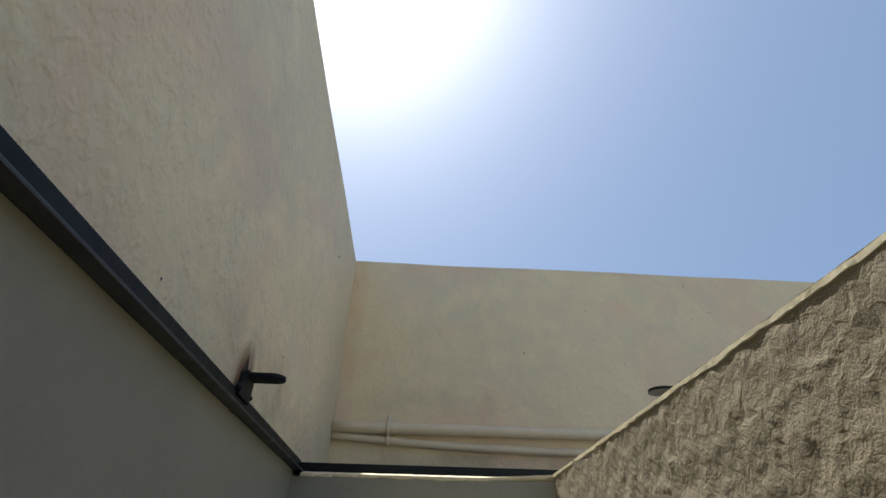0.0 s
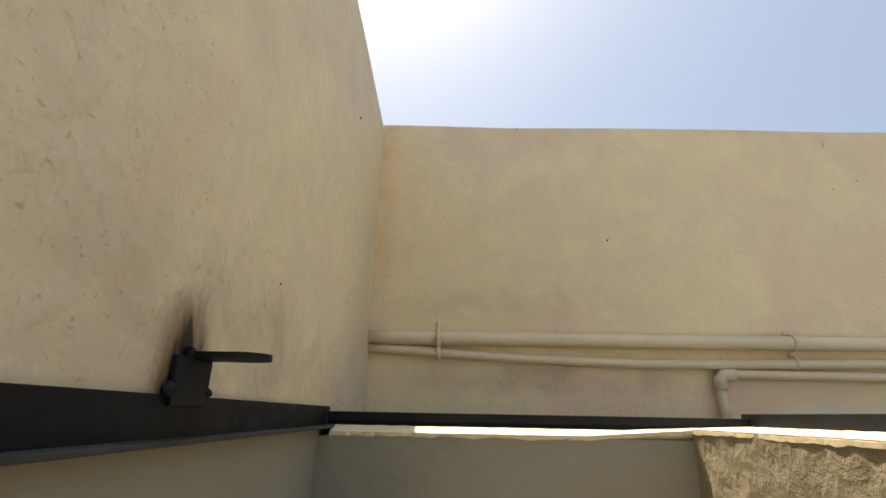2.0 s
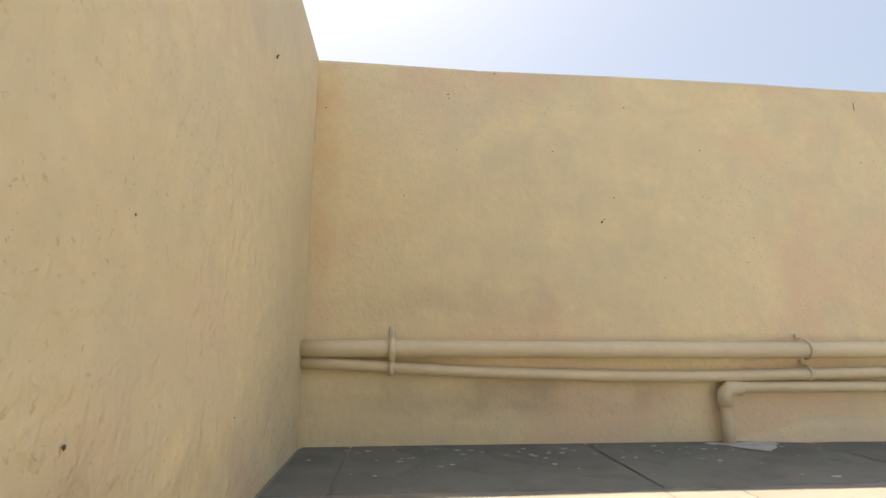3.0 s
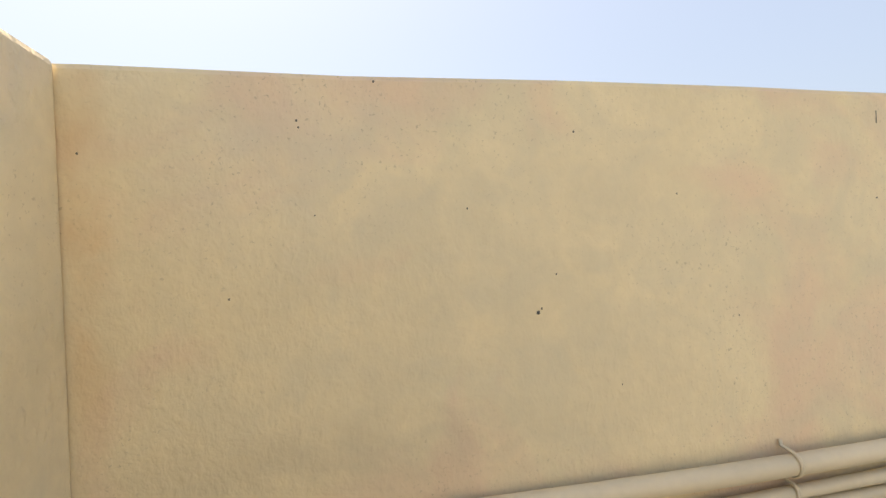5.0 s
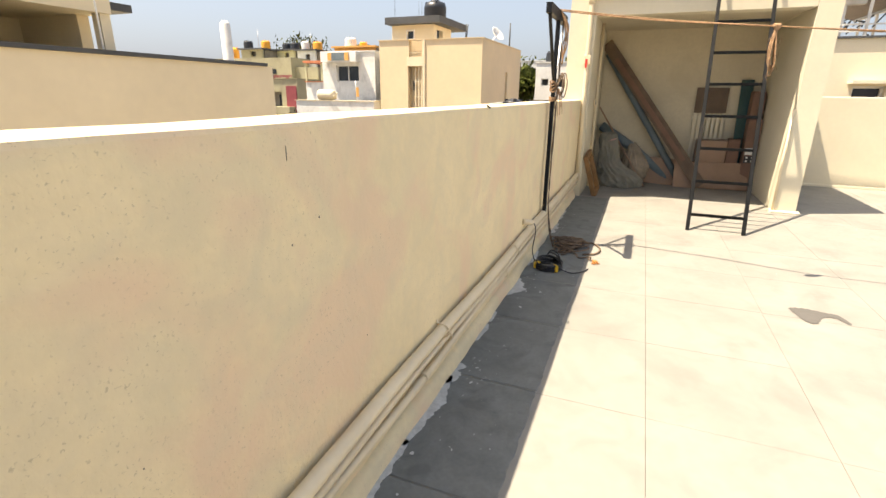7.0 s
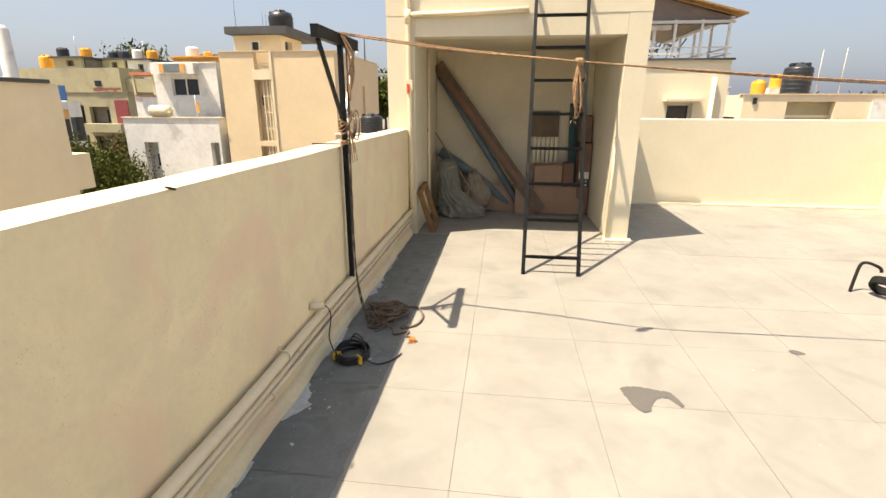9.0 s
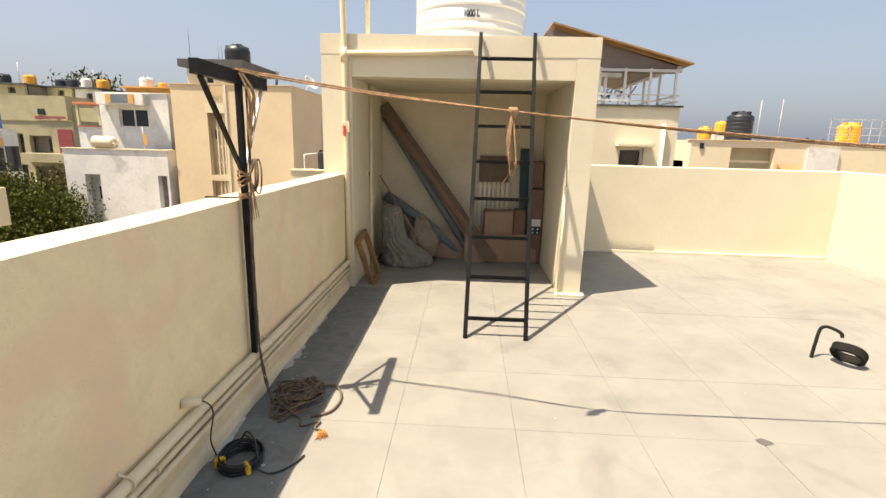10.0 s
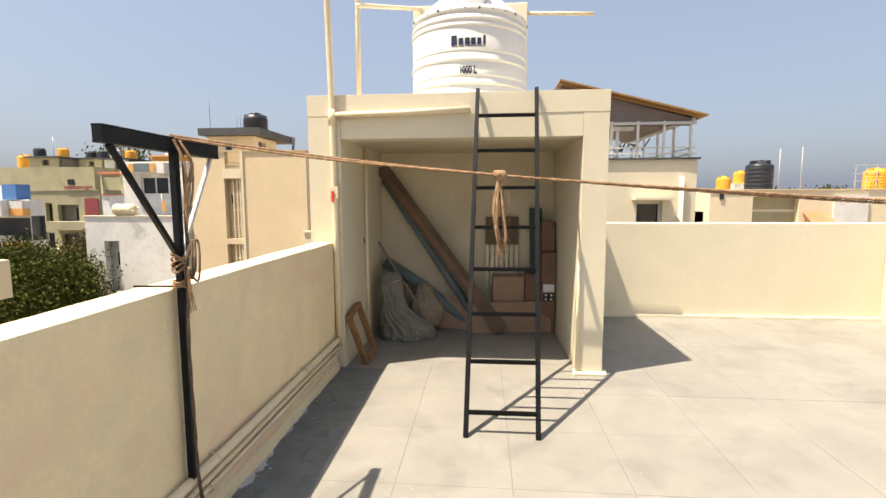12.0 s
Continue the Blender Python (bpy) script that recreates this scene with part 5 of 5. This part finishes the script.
for i in range(6):
    part("rung", bar(bmesh.new(), (28.6 + i * 0.17, 8.42 + i * 0.05, 3.2 + i * 0.36), (28.9 + i * 0.17, 8.5 + i * 0.05, 3.2 + i * 0.36), 0.03, 0.03), DARKF, l2)
l2.location = (-0.35, 0.55, -0.38)
dsh = thing("satellite_dish", "white satellite dish on a beige roof", "dish")
bm = bmesh.new()
lathe(bm, [(0.05, 0.0), (0.2, 0.03), (0.35, 0.10), (0.44, 0.17), (0.42, 0.175), (0.2, 0.05), (0.03, 0.02)], (0, 0, 0), 24)
part("bowl", bm, WHITEF, dsh)
part("stand", tube(bmesh.new(), [(0, 0, 0), (0, -0.35, -1.2)], 0.03, 8), STEEL, dsh)
dsh.matrix_world = pose(30, 7.7, 4.35, 55, 0, -20)
mast("short dark mast on a beige roof", (31, 7.15, 3.4), 1.7, 0.05, DARKF)

# white block before it
b_h = house("house", "white house with streaked walls and slot windows", 23.85, 24.5, 12.33, 17.2, 0.72, WHITEF,
            front=[(15.58, 16.30, -2.82, -0.42, "open"), (12.42, 12.86, -2.0, -0.40, "open"), (15.43, 16.74, -6.4, -3.31, "bars")], coping=LIGHTF, rim=0.04, back=WHITEF)
part("slot_window", boxed(24.32, 24.36, 15.8, 16.05, -1.6, -1.0), GLASS, b_h)
roof_tank("cream solar water drum lying on a white roof", (24.02, 15.75, 1.03), 0.27, 1.05, LIGHTF, lying=True).rotation_euler = (radians(90), 0, 0)
fl = thing("flag", "small orange flag on a thin pole on a white roof", "flag")
part("pole", tube(bmesh.new(), [(24.0, 13.45, 0.76), (24.0, 13.45, 1.75)], 0.018, 8), STEEL, fl)
part("cloth", uneven(boxed(23.99, 24.01, 13.28, 13.44, 0.95, 1.42), 0.03, 8), ORANGEF, fl)

# white house with an orange and grey band
c_h = house("house", "white house with a grey and orange band and black window", 26, 32, 13.4, 16.85, 3.32, WHITEF, front=[(14.45, 15.9, 1.75, 2.62, "window")], coping=WHITEF, rim=0.05)
part("band", boxed(25.5, 26, 14.3, 16.6, 2.78, 3.30), WHITEF, c_h)
for a, b, m in ((14.75, 15.0, ORANGEF), (15.0, 15.85, BLUEPIPE), (15.85, 16.1, ORANGEF)):
    part("band_panel", boxed(25.46, 25.498, a, b, 2.85, 3.25), m, c_h)
house("house", "white house wing with an open porch", 26.5, 31, 12.0, 13.38, 2.9, WHITEF, coping=WHITEF)
p_h = house("house", "low white porch with a red tiled edge", 26.3, 30, 16.9, 18.3, 1.72, WHITEF, coping=TERRA, rim=0.05)
part("porch_roof", boxed(26, 29, 16.9, 18.2, 2.78, 2.9), TERRA, p_h)
part("post", boxed(26.1, 26.2, 18.05, 18.15, 1.8, 2.78), OLIVEF, p_h)
part("post", boxed(26.1, 26.2, 16.95, 17.05, 1.8, 2.78), OLIVEF, p_h)

# cream block with balconies, and a small one in blue and orange
d_h = house("house", "weathered olive-cream house with open balconies", 34, 42, 24.6, 31.5, 2.1, DULLF,
            front=[(26.2, 27.75, 0.0, 1.15, "open"), (26.3, 27.65, -1.85, -0.85, "open"), (28.15, 28.65, 0.0, 1.28, "open"), (28.15, 28.75, -1.9, -0.75, "window"), (29.3, 30.2, -0.2, 1.1, "window"), (24.9, 25.5, -2.3, -0.9, "window"), (28.9, 29.9, -2.2, -0.9, "open")], coping=DULLF, back=SHADEIN)
part("wall", boxed(36.5, 41.5, 27.0, 36.5, 1.2, 3.9), DULLF, d_h)
part("wall", boxed(36.3, 37.5, 31.6, 36.5, GZ, 2.2), DULLF, d_h)
part("wall", boxed(37, 41.5, 24.7, 26.99, 1.2, 3.15), DULLF, d_h)
part("wing_window", boxed(36.44, 36.5, 28.6, 29.1, 2.6, 3.0), GLASS, d_h)
part("door", boxed(34.5, 34.54, 26.45, 26.85, 0.1, 0.95), GLASS, d_h)
part("painted_panel", boxed(33.95, 33.998, 24.7, 25.70, -0.42, 1.6), MAROON, d_h)
for z in (0.0, -1.85):
    part("balcony", boxed(33.2, 34, 24.9, 27.9, z - 0.55, z + 0.02), DULLF, d_h)
hump = house("house", "old olive roof room with a curved top", 44, 50, 31.5, 34.8, 3.9, OLIVEF, coping=DARKF, rim=0.1)
part("vault", boxed(44.3, 49, 31.8, 34.5, 4.0, 4.55, 0.25), DARKF, hump)
bm = bmesh.new()
rnd = random.Random(2)
for i in range(14):
    box(bm, 33.9, 33.93, 25.3 + i * 0.15, 25.4 + i * 0.15, 2.15 + rnd.random() * 0.12, 2.42)
tagged(part("laundry", bm, MAROON), "dark washing hung along a roof edge", "laundry")
e_h = house("house", "small house in grey, blue and orange with dark balconies", 26, 26.62, 21.4, 25.5, 1.62, WHITEF,
            front=[(21.45, 24.2, -0.45, 0.82, "open"), (21.9, 24.2, -3.4, -1.4, "open")], coping=WHITEF, back=DARKF)
part("blue_box", boxed(25.8, 26.6, 21.9, 22.68, 1.68, 2.45), BLUEF, e_h)
part("white_box", boxed(25.9, 26.6, 22.7, 24.6, 1.68, 2.4), WHITEF, e_h)
part("orange_band", boxed(25.6, 25.998, 21.42, 22.16, 0.85, 1.22), ORANGEF, e_h)
part("fascia", boxed(25.6, 25.998, 21.42, 22.16, 1.222, 1.6), WHITEF, e_h)
part("side_glass", boxed(26.02, 26.78, 21.37, 21.396, -0.45, 0.82), GLASS, e_h)
part("orange_ledge", boxed(25.4, 25.998, 21.5, 22.4, -0.98, -0.5), ORANGEF, e_h)
part("balcony", boxed(25.2, 25.998, 22.42, 24.6, -0.95, -0.18), WHITEF, e_h)
part("grey_slab", boxed(25.2, 25.998, 22.18, 24.6, 0.82, 1.62), WHITEF, e_h)

e_h.location = (0, 0.65, -0.16)
d_h.location = (0, 0.3, 0)

# house with a screened roof shelter
s_h = house("house", "cream house with a sheltered roof terrace", 14, 20, -6.07, -2.6, 2.42, CREAM2, front=[(-5.37, -4.80, 0.7, 1.50, "window")], coping=DARKF, rim=0.04)
part("sunshade", boxed(13.7, 14, -5.52, -4.70, 1.54, 1.60), CREAM2, s_h)
part("rain_pipe", tube(bmesh.new(), [(13.94, -5.74, -3), (13.94, -5.74, 2.05)], 0.05, 10), CREAM2, s_h)
pg = thing("roof_shelter", "roof shelter with a brown sheet roof on pale posts", "shelter")
for x in np.arange(13.9, 19.0, 0.32):
    part("roof_sheet", slab(bmesh.new(), Matrix.Translation((x, -4.6, 3.72)) @ Matrix.Rotation(math.atan2(0.78, 3.06), 4, "X"), 0.30, 3.2, 0.035 if int(x * 10) % 2 else 0.05), TIN, pg)
bm = bmesh.new()
v = [bm.verts.new(p) for p in ((14.05, -3.0, 3.15), (14.05, -5.9, 3.15), (14.05, -5.9, 3.34), (14.05, -3.0, 4.04))]
bm.faces.new(v)
ex = bmesh.ops.extrude_face_region(bm, geom=bm.faces[:])
for q in ex["geom"]:
    if isinstance(q, bmesh.types.BMVert):
        q.co.x += 0.02
part("screen", bm, NET, pg)
for i in range(6):
    y = -3.1 - i * 0.56
    part("post", bar(bmesh.new(), (14.0, y, 2.46), (14.0, y, 3.25), 0.05, 0.05), WHITEF, pg)
for i in range(1, 5):
    part("post", bar(bmesh.new(), (14.0 + i * 1.1, -5.95, 2.46), (14.0 + i * 1.1, -5.95, 3.3), 0.05, 0.05), WHITEF, pg)
# Sheet added under the roof to darken its underside by colour.
part("lining", slab(bmesh.new(), Matrix.Translation((16.5, -4.6, 3.66)) @ Matrix.Rotation(math.atan2(0.78, 3.06), 4, "X"), 4.9, 3.0, 0.02), NET, pg)
part("beam", bar(bmesh.new(), (14.0, -2.9, 3.2), (14.0, -6.0, 3.2), 0.08, 0.06), STEEL, pg)
part("beam", bar(bmesh.new(), (14.0, -5.95, 3.28), (18.8, -5.95, 3.28), 0.08, 0.06), STEEL, pg)
for z in (2.55, 2.68):
    part("rail", bar(bmesh.new(), (13.98, -2.9, z), (13.98, -6.0, z), 0.03, 0.03), WHITEF, pg)
    part("rail", bar(bmesh.new(), (14.0, -5.98, z), (18.6, -5.98, z), 0.03, 0.03), WHITEF, pg)
part("lamp_box", boxed(14.06, 14.2, -4.72, -4.25, 3.06, 3.18, 0.02), WHITEF, pg)
part("lamp_post", bar(bmesh.new(), (14.13, -4.38, 2.46), (14.13, -4.38, 3.06), 0.06, 0.06), WHITEF, pg)
fr = thing("stacked_chairs", "dark metal chairs stacked on the roof terrace", "chairs")
rnd = random.Random(8)
for i in range(22):
    p = Vector((15.2 + rnd.random(), -4.7 - rnd.random() * 0.6, 2.5 + rnd.random() * 0.5))
    part("frame", bar(bmesh.new(), p, p + Vector((0, rnd.uniform(-0.3, 0.3), rnd.uniform(-0.2, 0.3))), 0.025, 0.025, 0), DARKF, fr)

for ob in (s_h, pg, fr):
    ob.location += Vector((0, 0.14, -0.09))

# long low house with tanks
r_h = house("house", "long cream house with a dark doorway under many tanks", 24, 31, -22.6, -10.67, 1.79, LIGHTF, front=[(-14.2, -12.38, 0.0, 1.52, "open")], coping=BEIGE, rim=0.04, back=SHADEIN)
# Panel close behind the opening: hides the roof, stands in for the dim room.
part("room_back", boxed(24.301, 24.36, -14.3, -12.3, -0.2, 1.62), DULLF, r_h)
part("red_roof", slab(bmesh.new(), pose(23.6, -14.8, 0.62, 0, -35, 0), 0.9, 0.9, 0.06), TERRA, r_h)
part("grey_wall", boxed(23.9, 23.998, -16.8, -15.5, 0.0, 1.57), WHITEF, r_h)
part("window", boxed(23.95, 23.997, -11.2, -11.05, 1.42, 1.67), GLASS, r_h)
roof_tank("black water tank on a long cream roof", (26, -13.62, 1.79), 0.56, 1.36, TANKBLACK)
roof_tank("orange water tank on a long cream roof", (26, -12.1, 1.79), 0.30, 0.66, TANKORANGE)
tagged(part("roof_box", boxed(27.0, 28.0, -14.05, -13.05, 0.9, 2.15), WHITEF), "white masonry box carrying a tank", "plinth")
roof_tank("orange water tank raised on a white box", (27.5, -13.55, 2.15), 0.29, 0.62, TANKORANGE)
roof_tank("orange water tank inside a wire cage", (25, -17.8, 1.79), 0.44, 0.92, TANKORANGE)
mast("thin white mast above the tanks", (25, -13.9, 1.79), 1.78, 0.016, CREAM2)
mast("thin white mast above the tanks", (25, -14.8, 1.79), 1.84, 0.013, CREAM2)
cg = thing("wire_cage", "thin wire cage on a roof", "cage")
for i in range(7):
    part("upright", bar(bmesh.new(), (24.6, -16.7 - i * 0.42, 1.79), (24.6, -16.7 - i * 0.42, 2.82), 0.02, 0.02, 0), STEEL, cg)
for z in (2.17, 2.47, 2.82):
    part("wire", bar(bmesh.new(), (24.6, -16.6, z), (24.6, -19.4, z), 0.02, 0.02, 0), STEEL, cg)
house("house", "white and grey house beyond the roof shelter", 33, 38, -13.8, -11.6, 2.35, WHITEF, front=[(-12.6, -12.1, 0.6, 1.8, "window")], coping=WHITEF)

house("house", "distant white house with small dark windows", 36, 41, 4.0, 6.5, 3.2, WHITEF, front=[(4.5, 5.1, 1.6, 2.2, "window"), (5.6, 6.1, 1.7, 2.2, "window")], coping=WHITEF)
roof_tank("black water tank on a distant white house", (37, 5.6, 3.2), 0.45, 0.8, TANKBLACK)

# crowded roofs beyond the olive house
def roof_room(label, x, y0, y1, z0, z1, wall, dark=True):
    f = thing("roof_room", label, "house", group="rooms on the roofs")
    w = y1 - y0
    part("wall", pierced(bmesh.new(), "x", x, y0, y1, z0, z1, [(y0 + w * 0.3, y0 + w * 0.55, z0 + (z1 - z0) * 0.3, z0 + (z1 - z0) * 0.8, "w")], 0.2), wall, f)
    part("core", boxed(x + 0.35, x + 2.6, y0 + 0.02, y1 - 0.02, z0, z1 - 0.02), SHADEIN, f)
    part("roof_slab", boxed(x - 0.25, x + 2.8, y0 - 0.2, y1 + 0.2, z1, z1 + 0.12), DARKF if dark else wall, f)
    return f


roof_room("weathered olive roof room under a dark slab", 38, 31.5, 33.9, 3.9, 4.72, DULLF)
roof_room("yellow-green roof room with a dark opening", 40, 29.6, 31.6, 3.9, 4.75, OLIVEF)
roof_room("grey-white roof room behind the olive house", 39, 26.6, 28.5, 3.2, 4.6, WHITEF)
roof_room("small orange-painted roof room", 40.5, 21.5, 25.6, 3.0, 4.9, ORANGEF, False)
roof_tank("square-shouldered black roof tank", (39, 33.9, 4.84), 0.42, 0.75, TANKBLACK)
roof_tank("orange tank on a weathered roof", (39, 31.9, 4.84), 0.40, 0.72, TANKORANGE)
roof_tank("black tank on a yellow-green roof room", (41, 31.2, 4.87), 0.38, 0.62, TANKBLACK)
roof_tank("black tank on a yellow-green roof room", (41, 30.2, 4.87), 0.40, 0.66, TANKBLACK)
roof_tank("white tank on a grey-white roof room", (40, 28.3, 4.72), 0.36, 0.8, WHITEF)
roof_tank("orange tank on a grey-white roof room", (40, 27.0, 4.72), 0.42, 0.72, TANKORANGE)
roof_tank("white tank on an orange roof room", (41.5, 24.5, 4.9), 0.52, 0.95, WHITEF)
roof_tank("orange tank on an orange roof room", (41.5, 23.2, 4.9), 0.34, 0.55, TANKORANGE)
mast("thin aerial among the roof tanks", (39, 32.7, 4.84), 1.6, 0.025)
mast("thin aerial among the roof tanks", (40, 27.7, 4.71), 1.4, 0.02)

# houses further off
rnd = random.Random(31)
walls = (LIGHTF, WHITEF, OLIVEF, BEIGE, LIGHTF, WHITEF, ORANGEF)
kinds = {LIGHTF: "cream", WHITEF: "white", OLIVEF: "yellow-green", BEIGE: "beige", ORANGEF: "orange"}
for i in range(30):
    x = 46 + (i % 5) * 9 + rnd.uniform(-2, 2)
    y = (0.18 + 0.066 * (i % 15)) * x + rnd.uniform(-1.5, 1.5)
    w, z = rnd.uniform(4.5, 8), rnd.uniform(2.2, 4.4) * (0.75 + x / 160)
    m = rnd.choice(walls)
    holes = [(y + 0.6 + k * 1.6, y + 1.5 + k * 1.6, z - 2.6, z - 1.4, "window") for k in range(int((w - 1) / 1.8))]
    holes += [(y + 0.6 + k * 1.6, y + 1.5 + k * 1.6, z - 5.6, z - 4.4, "window") for k in range(int((w - 1) / 1.8))]
    house("house", "distant flat-roofed " + kinds[m] + " house", x, x + 6, y, y + w, z, m, front=holes, coping=m)
    if rnd.random() < 0.85:
        tm, tn = rnd.choice(((TANKORANGE, "orange"), (TANKBLACK, "black"), (WHITEF, "white")))
        roof_tank("distant " + tn + " roof tank", (x + 2, y + rnd.uniform(1, w - 1), z), rnd.uniform(0.5, 0.75), rnd.uniform(1.1, 1.6), tm)
for i in range(12):
    x, y = 42 + rnd.uniform(0, 40), -15 - i * 5 + rnd.uniform(-2, 2)
    z = rnd.uniform(0.2, 1.6)
    m = rnd.choice(walls)
    house("house", "distant flat-roofed " + kinds[m] + " house", x, x + 6, y, y + rnd.uniform(5, 8), z, m, front=[(y + 1, y + 2, z - 2.6, z - 1.4, "window"), (y + 3, y + 4, z - 2.6, z - 1.4, "window")], coping=m)
for i in range(14):
    x, y = rnd.uniform(-6, 40), 34 + rnd.uniform(0, 14)
    z = rnd.uniform(1.0, 2.0)
    m = rnd.choice(walls)
    house("house", "distant flat-roofed " + kinds[m] + " house", x, x + 6, y, y + 6, z, m, side=[(x + 1, x + 2, z - 2.6, z - 1.4, "window"), (x + 3, x + 4, z - 2.6, z - 1.4, "window")], coping=m)
tagged(part("tower", tube(bmesh.new(), [(14, 12.05, GZ), (14, 12.05, 3.2), (14, 12.05, 3.3)], [0.2, 0.16, 0.09], 16), WHITEF), "slender white tower above the roofs", "tower")
roof_tank("black water tank on a lower roof by the parapet", (24, 5.0, 0.12), 0.50, 0.85, TANKBLACK)
lr = house("house", "low cream house beside the beige block", 22.5, 23.9, 2.0, 6.2, 0.1, LIGHTF, coping=LIGHTF)
part("pipe", tube(bmesh.new(), [(23.5, 5.95, -0.7), (23.5, 5.95, 0.75), (23.6, 5.4, 0.8)], 0.03, 8), WHITEF, lr)


def tree(label, base, crown, radii, n, seed, material, leaf=0.22):
    """A tapered trunk with limbs, and leaf clumps with gaps between."""
    f = thing("tree", label, "tree", group="trees between the houses")
    rd = random.Random(seed)
    c = Vector(crown)
    bm = bmesh.new()
    tube(bm, curve_through([base, (base[0] + 0.1, base[1], (base[2] + c.z) / 2), c], 5), [0.2 - 0.012 * k for k in range(11)], 8)
    tips = []
    for i in range(26):
        d = Vector((rd.gauss(0, 1), rd.gauss(0, 1), rd.gauss(0.25, 0.8))).normalized()
        p = c + Vector((d.x * radii[0], d.y * radii[1], d.z * radii[2])) * rd.uniform(0.55, 1.0)
        tube(bm, curve_through([c - Vector((0, 0, radii[2] * 0.7)), c.lerp(p, 0.5) + Vector((0, 0, 0.1)), p], 4), [0.07 - 0.007 * k for k in range(9)], 5)
        tips.append(p)
    part("trunk", bm, BARK, f)
    verts, faces = [], []
    for i in range(n):
        t = rd.choice(tips)
        s = radii[0] * 0.34
        p = t + Vector((rd.gauss(0, s), rd.gauss(0, s), rd.gauss(0, s * 0.7)))
        q = Euler((rd.uniform(0, 6), rd.uniform(0, 6), rd.uniform(0, 6))).to_matrix()
        k = len(verts)
        a = leaf * rd.uniform(0.5, 1.1)
        verts += [p + q @ Vector(o) for o in ((-a, 0, 0), (0, -a * 0.45, 0.05 * a), (a, 0, 0), (0, a * 0.45, 0.05 * a))]
        faces.append((k, k + 1, k + 2, k + 3))
    me = bpy.data.meshes.new("crown")
    me.from_pydata(verts, [], faces)
    me.materials.append(material)
    cr = new("crown", me)
    cr.parent = f
    return f


tree("broad green street tree", (22, 17.5, GZ), (22, 18.0, -2.3), (1.7, 1.9, 1.55), 52000, 3, LEAF, 0.09)
tree("brownish dusty street tree", (29.0, 20.8, GZ), (29.4, 21.3, -2.95), (1.55, 1.7, 1.8), 30000, 5, LEAF2, 0.11)
tree("low green street tree", (20.5, 18.6, GZ), (20.5, 18.4, -4.0), (1.5, 1.5, 1.4), 22000, 8, LEAF, 0.085)
tree("thin distant tree above the roofs", (58, 42.3, GZ), (58, 42.3, 6.2), (2.6, 2.6, 1.6), 700, 11, LEAF, 0.3)
tree("distant tree beside the beige block", (40, 8.2, GZ), (40, 8.2, 1.7), (1.1, 1.1, 1.3), 2500, 13, LEAF, 0.3)
for i in range(7):
    tree("distant tree beyond the long house", (70 + i * 4, -33 - i * 9, GZ), (70 + i * 4, -33 - i * 9, -0.5 + (i % 3) * 0.5), (2.6, 2.6, 1.8), 1500, 20 + i, LEAF, 0.4)
for i in range(9):
    tree("distant tree between far houses", (80 + (i % 3) * 6, 12 + i * 9, GZ), (80 + (i % 3) * 6, 12 + i * 9, 3.0 + (i % 2)), (3.5, 3.5, 2.4), 1200, 40 + i, LEAF, 0.5)


def palm(base, h, seed):
    f = thing("palm", "distant palm above the roofs", "tree", group="trees between the houses")
    rd = random.Random(seed)
    part("trunk", tube(bmesh.new(), [base, (base[0], base[1], base[2] + h)], [0.25, 0.16], 8), BARK, f)
    bm = bmesh.new()
    top = Vector((base[0], base[1], base[2] + h))
    for i in range(22):
        a, e = rd.uniform(0, 6.28), rd.uniform(-0.2, 0.9)
        d = Vector((math.cos(a), math.sin(a), 0))
        line = [top + d * 2.1 * s + Vector((0, 0, 1.6 * e * s - 1.9 * s * s)) for s in (0, 0.25, 0.5, 0.75, 1.0)]
        w = d.cross(Vector((0, 0, 1)))
        for p, q in zip(line, line[1:]):
            for sgn in (-1, 1):
                for k in range(3):
                    o = p.lerp(q, k / 3)
                    bm.faces.new([bm.verts.new(v) for v in (o, p.lerp(q, (k + 0.6) / 3), o + w * sgn * 0.45 + (q - p) * 0.4 - Vector((0, 0, 0.2)))])
    part("fronds", bm, LEAF, f)
    return f


palm((64, 36.6, GZ), 17.2, 2)
palm((64, 21.4, GZ), 16.7, 4)

# ---- floor tiles, last ----
TX, TY = 0.64, 0.62
whole = bmesh.new()
box(whole, -TX / 2 + 0.0008, TX / 2 - 0.0008, -TY / 2 + 0.0008, TY / 2 - 0.0008, -0.005, 0.0)
whole_me = bpy.data.meshes.new("tile")
whole.to_mesh(whole_me)
whole.free()
whole_me.materials.append(TILE)
for i in range(-1, 15):
    for k in range(1, 11):
        x0, y1 = 0.13 + TX * i, (-0.21 + TY - TY * k if k > 1 else 0.0)
        x1, y0 = x0 + TX, -0.21 - TY * k
        pieces = [(max(x0, 0.0), min(x1, 9.065), max(y0, -6.1), min(y1, 0.0))]
        if x0 < FX and y1 > HB and y0 < FY:
            a, b, c, d = pieces[0]
            pieces = [q for q in ((max(a, FX), b, c, d), (a, min(b, FX), max(c, FY), d), (a, min(b, FX), c, min(d, HB))) if q[1] - q[0] > 0.02 and q[3] - q[2] > 0.02]
        for a, b, c, d in pieces:
            if b - a < 0.02 or d - c < 0.02:
                continue
            if b - a > TX - 0.001 and abs(d - c - TY) < 0.001:
                ob = new("tile", whole_me)
                ob.location = ((a + b) / 2, (c + d) / 2, random.uniform(-0.0008, 0.0004))
            else:
                ob = part("tile", boxed(a + 0.0008, b - 0.0008, c + 0.0008, d - 0.0008, -0.005, 0.0), TILE)
            ob.parent = floor
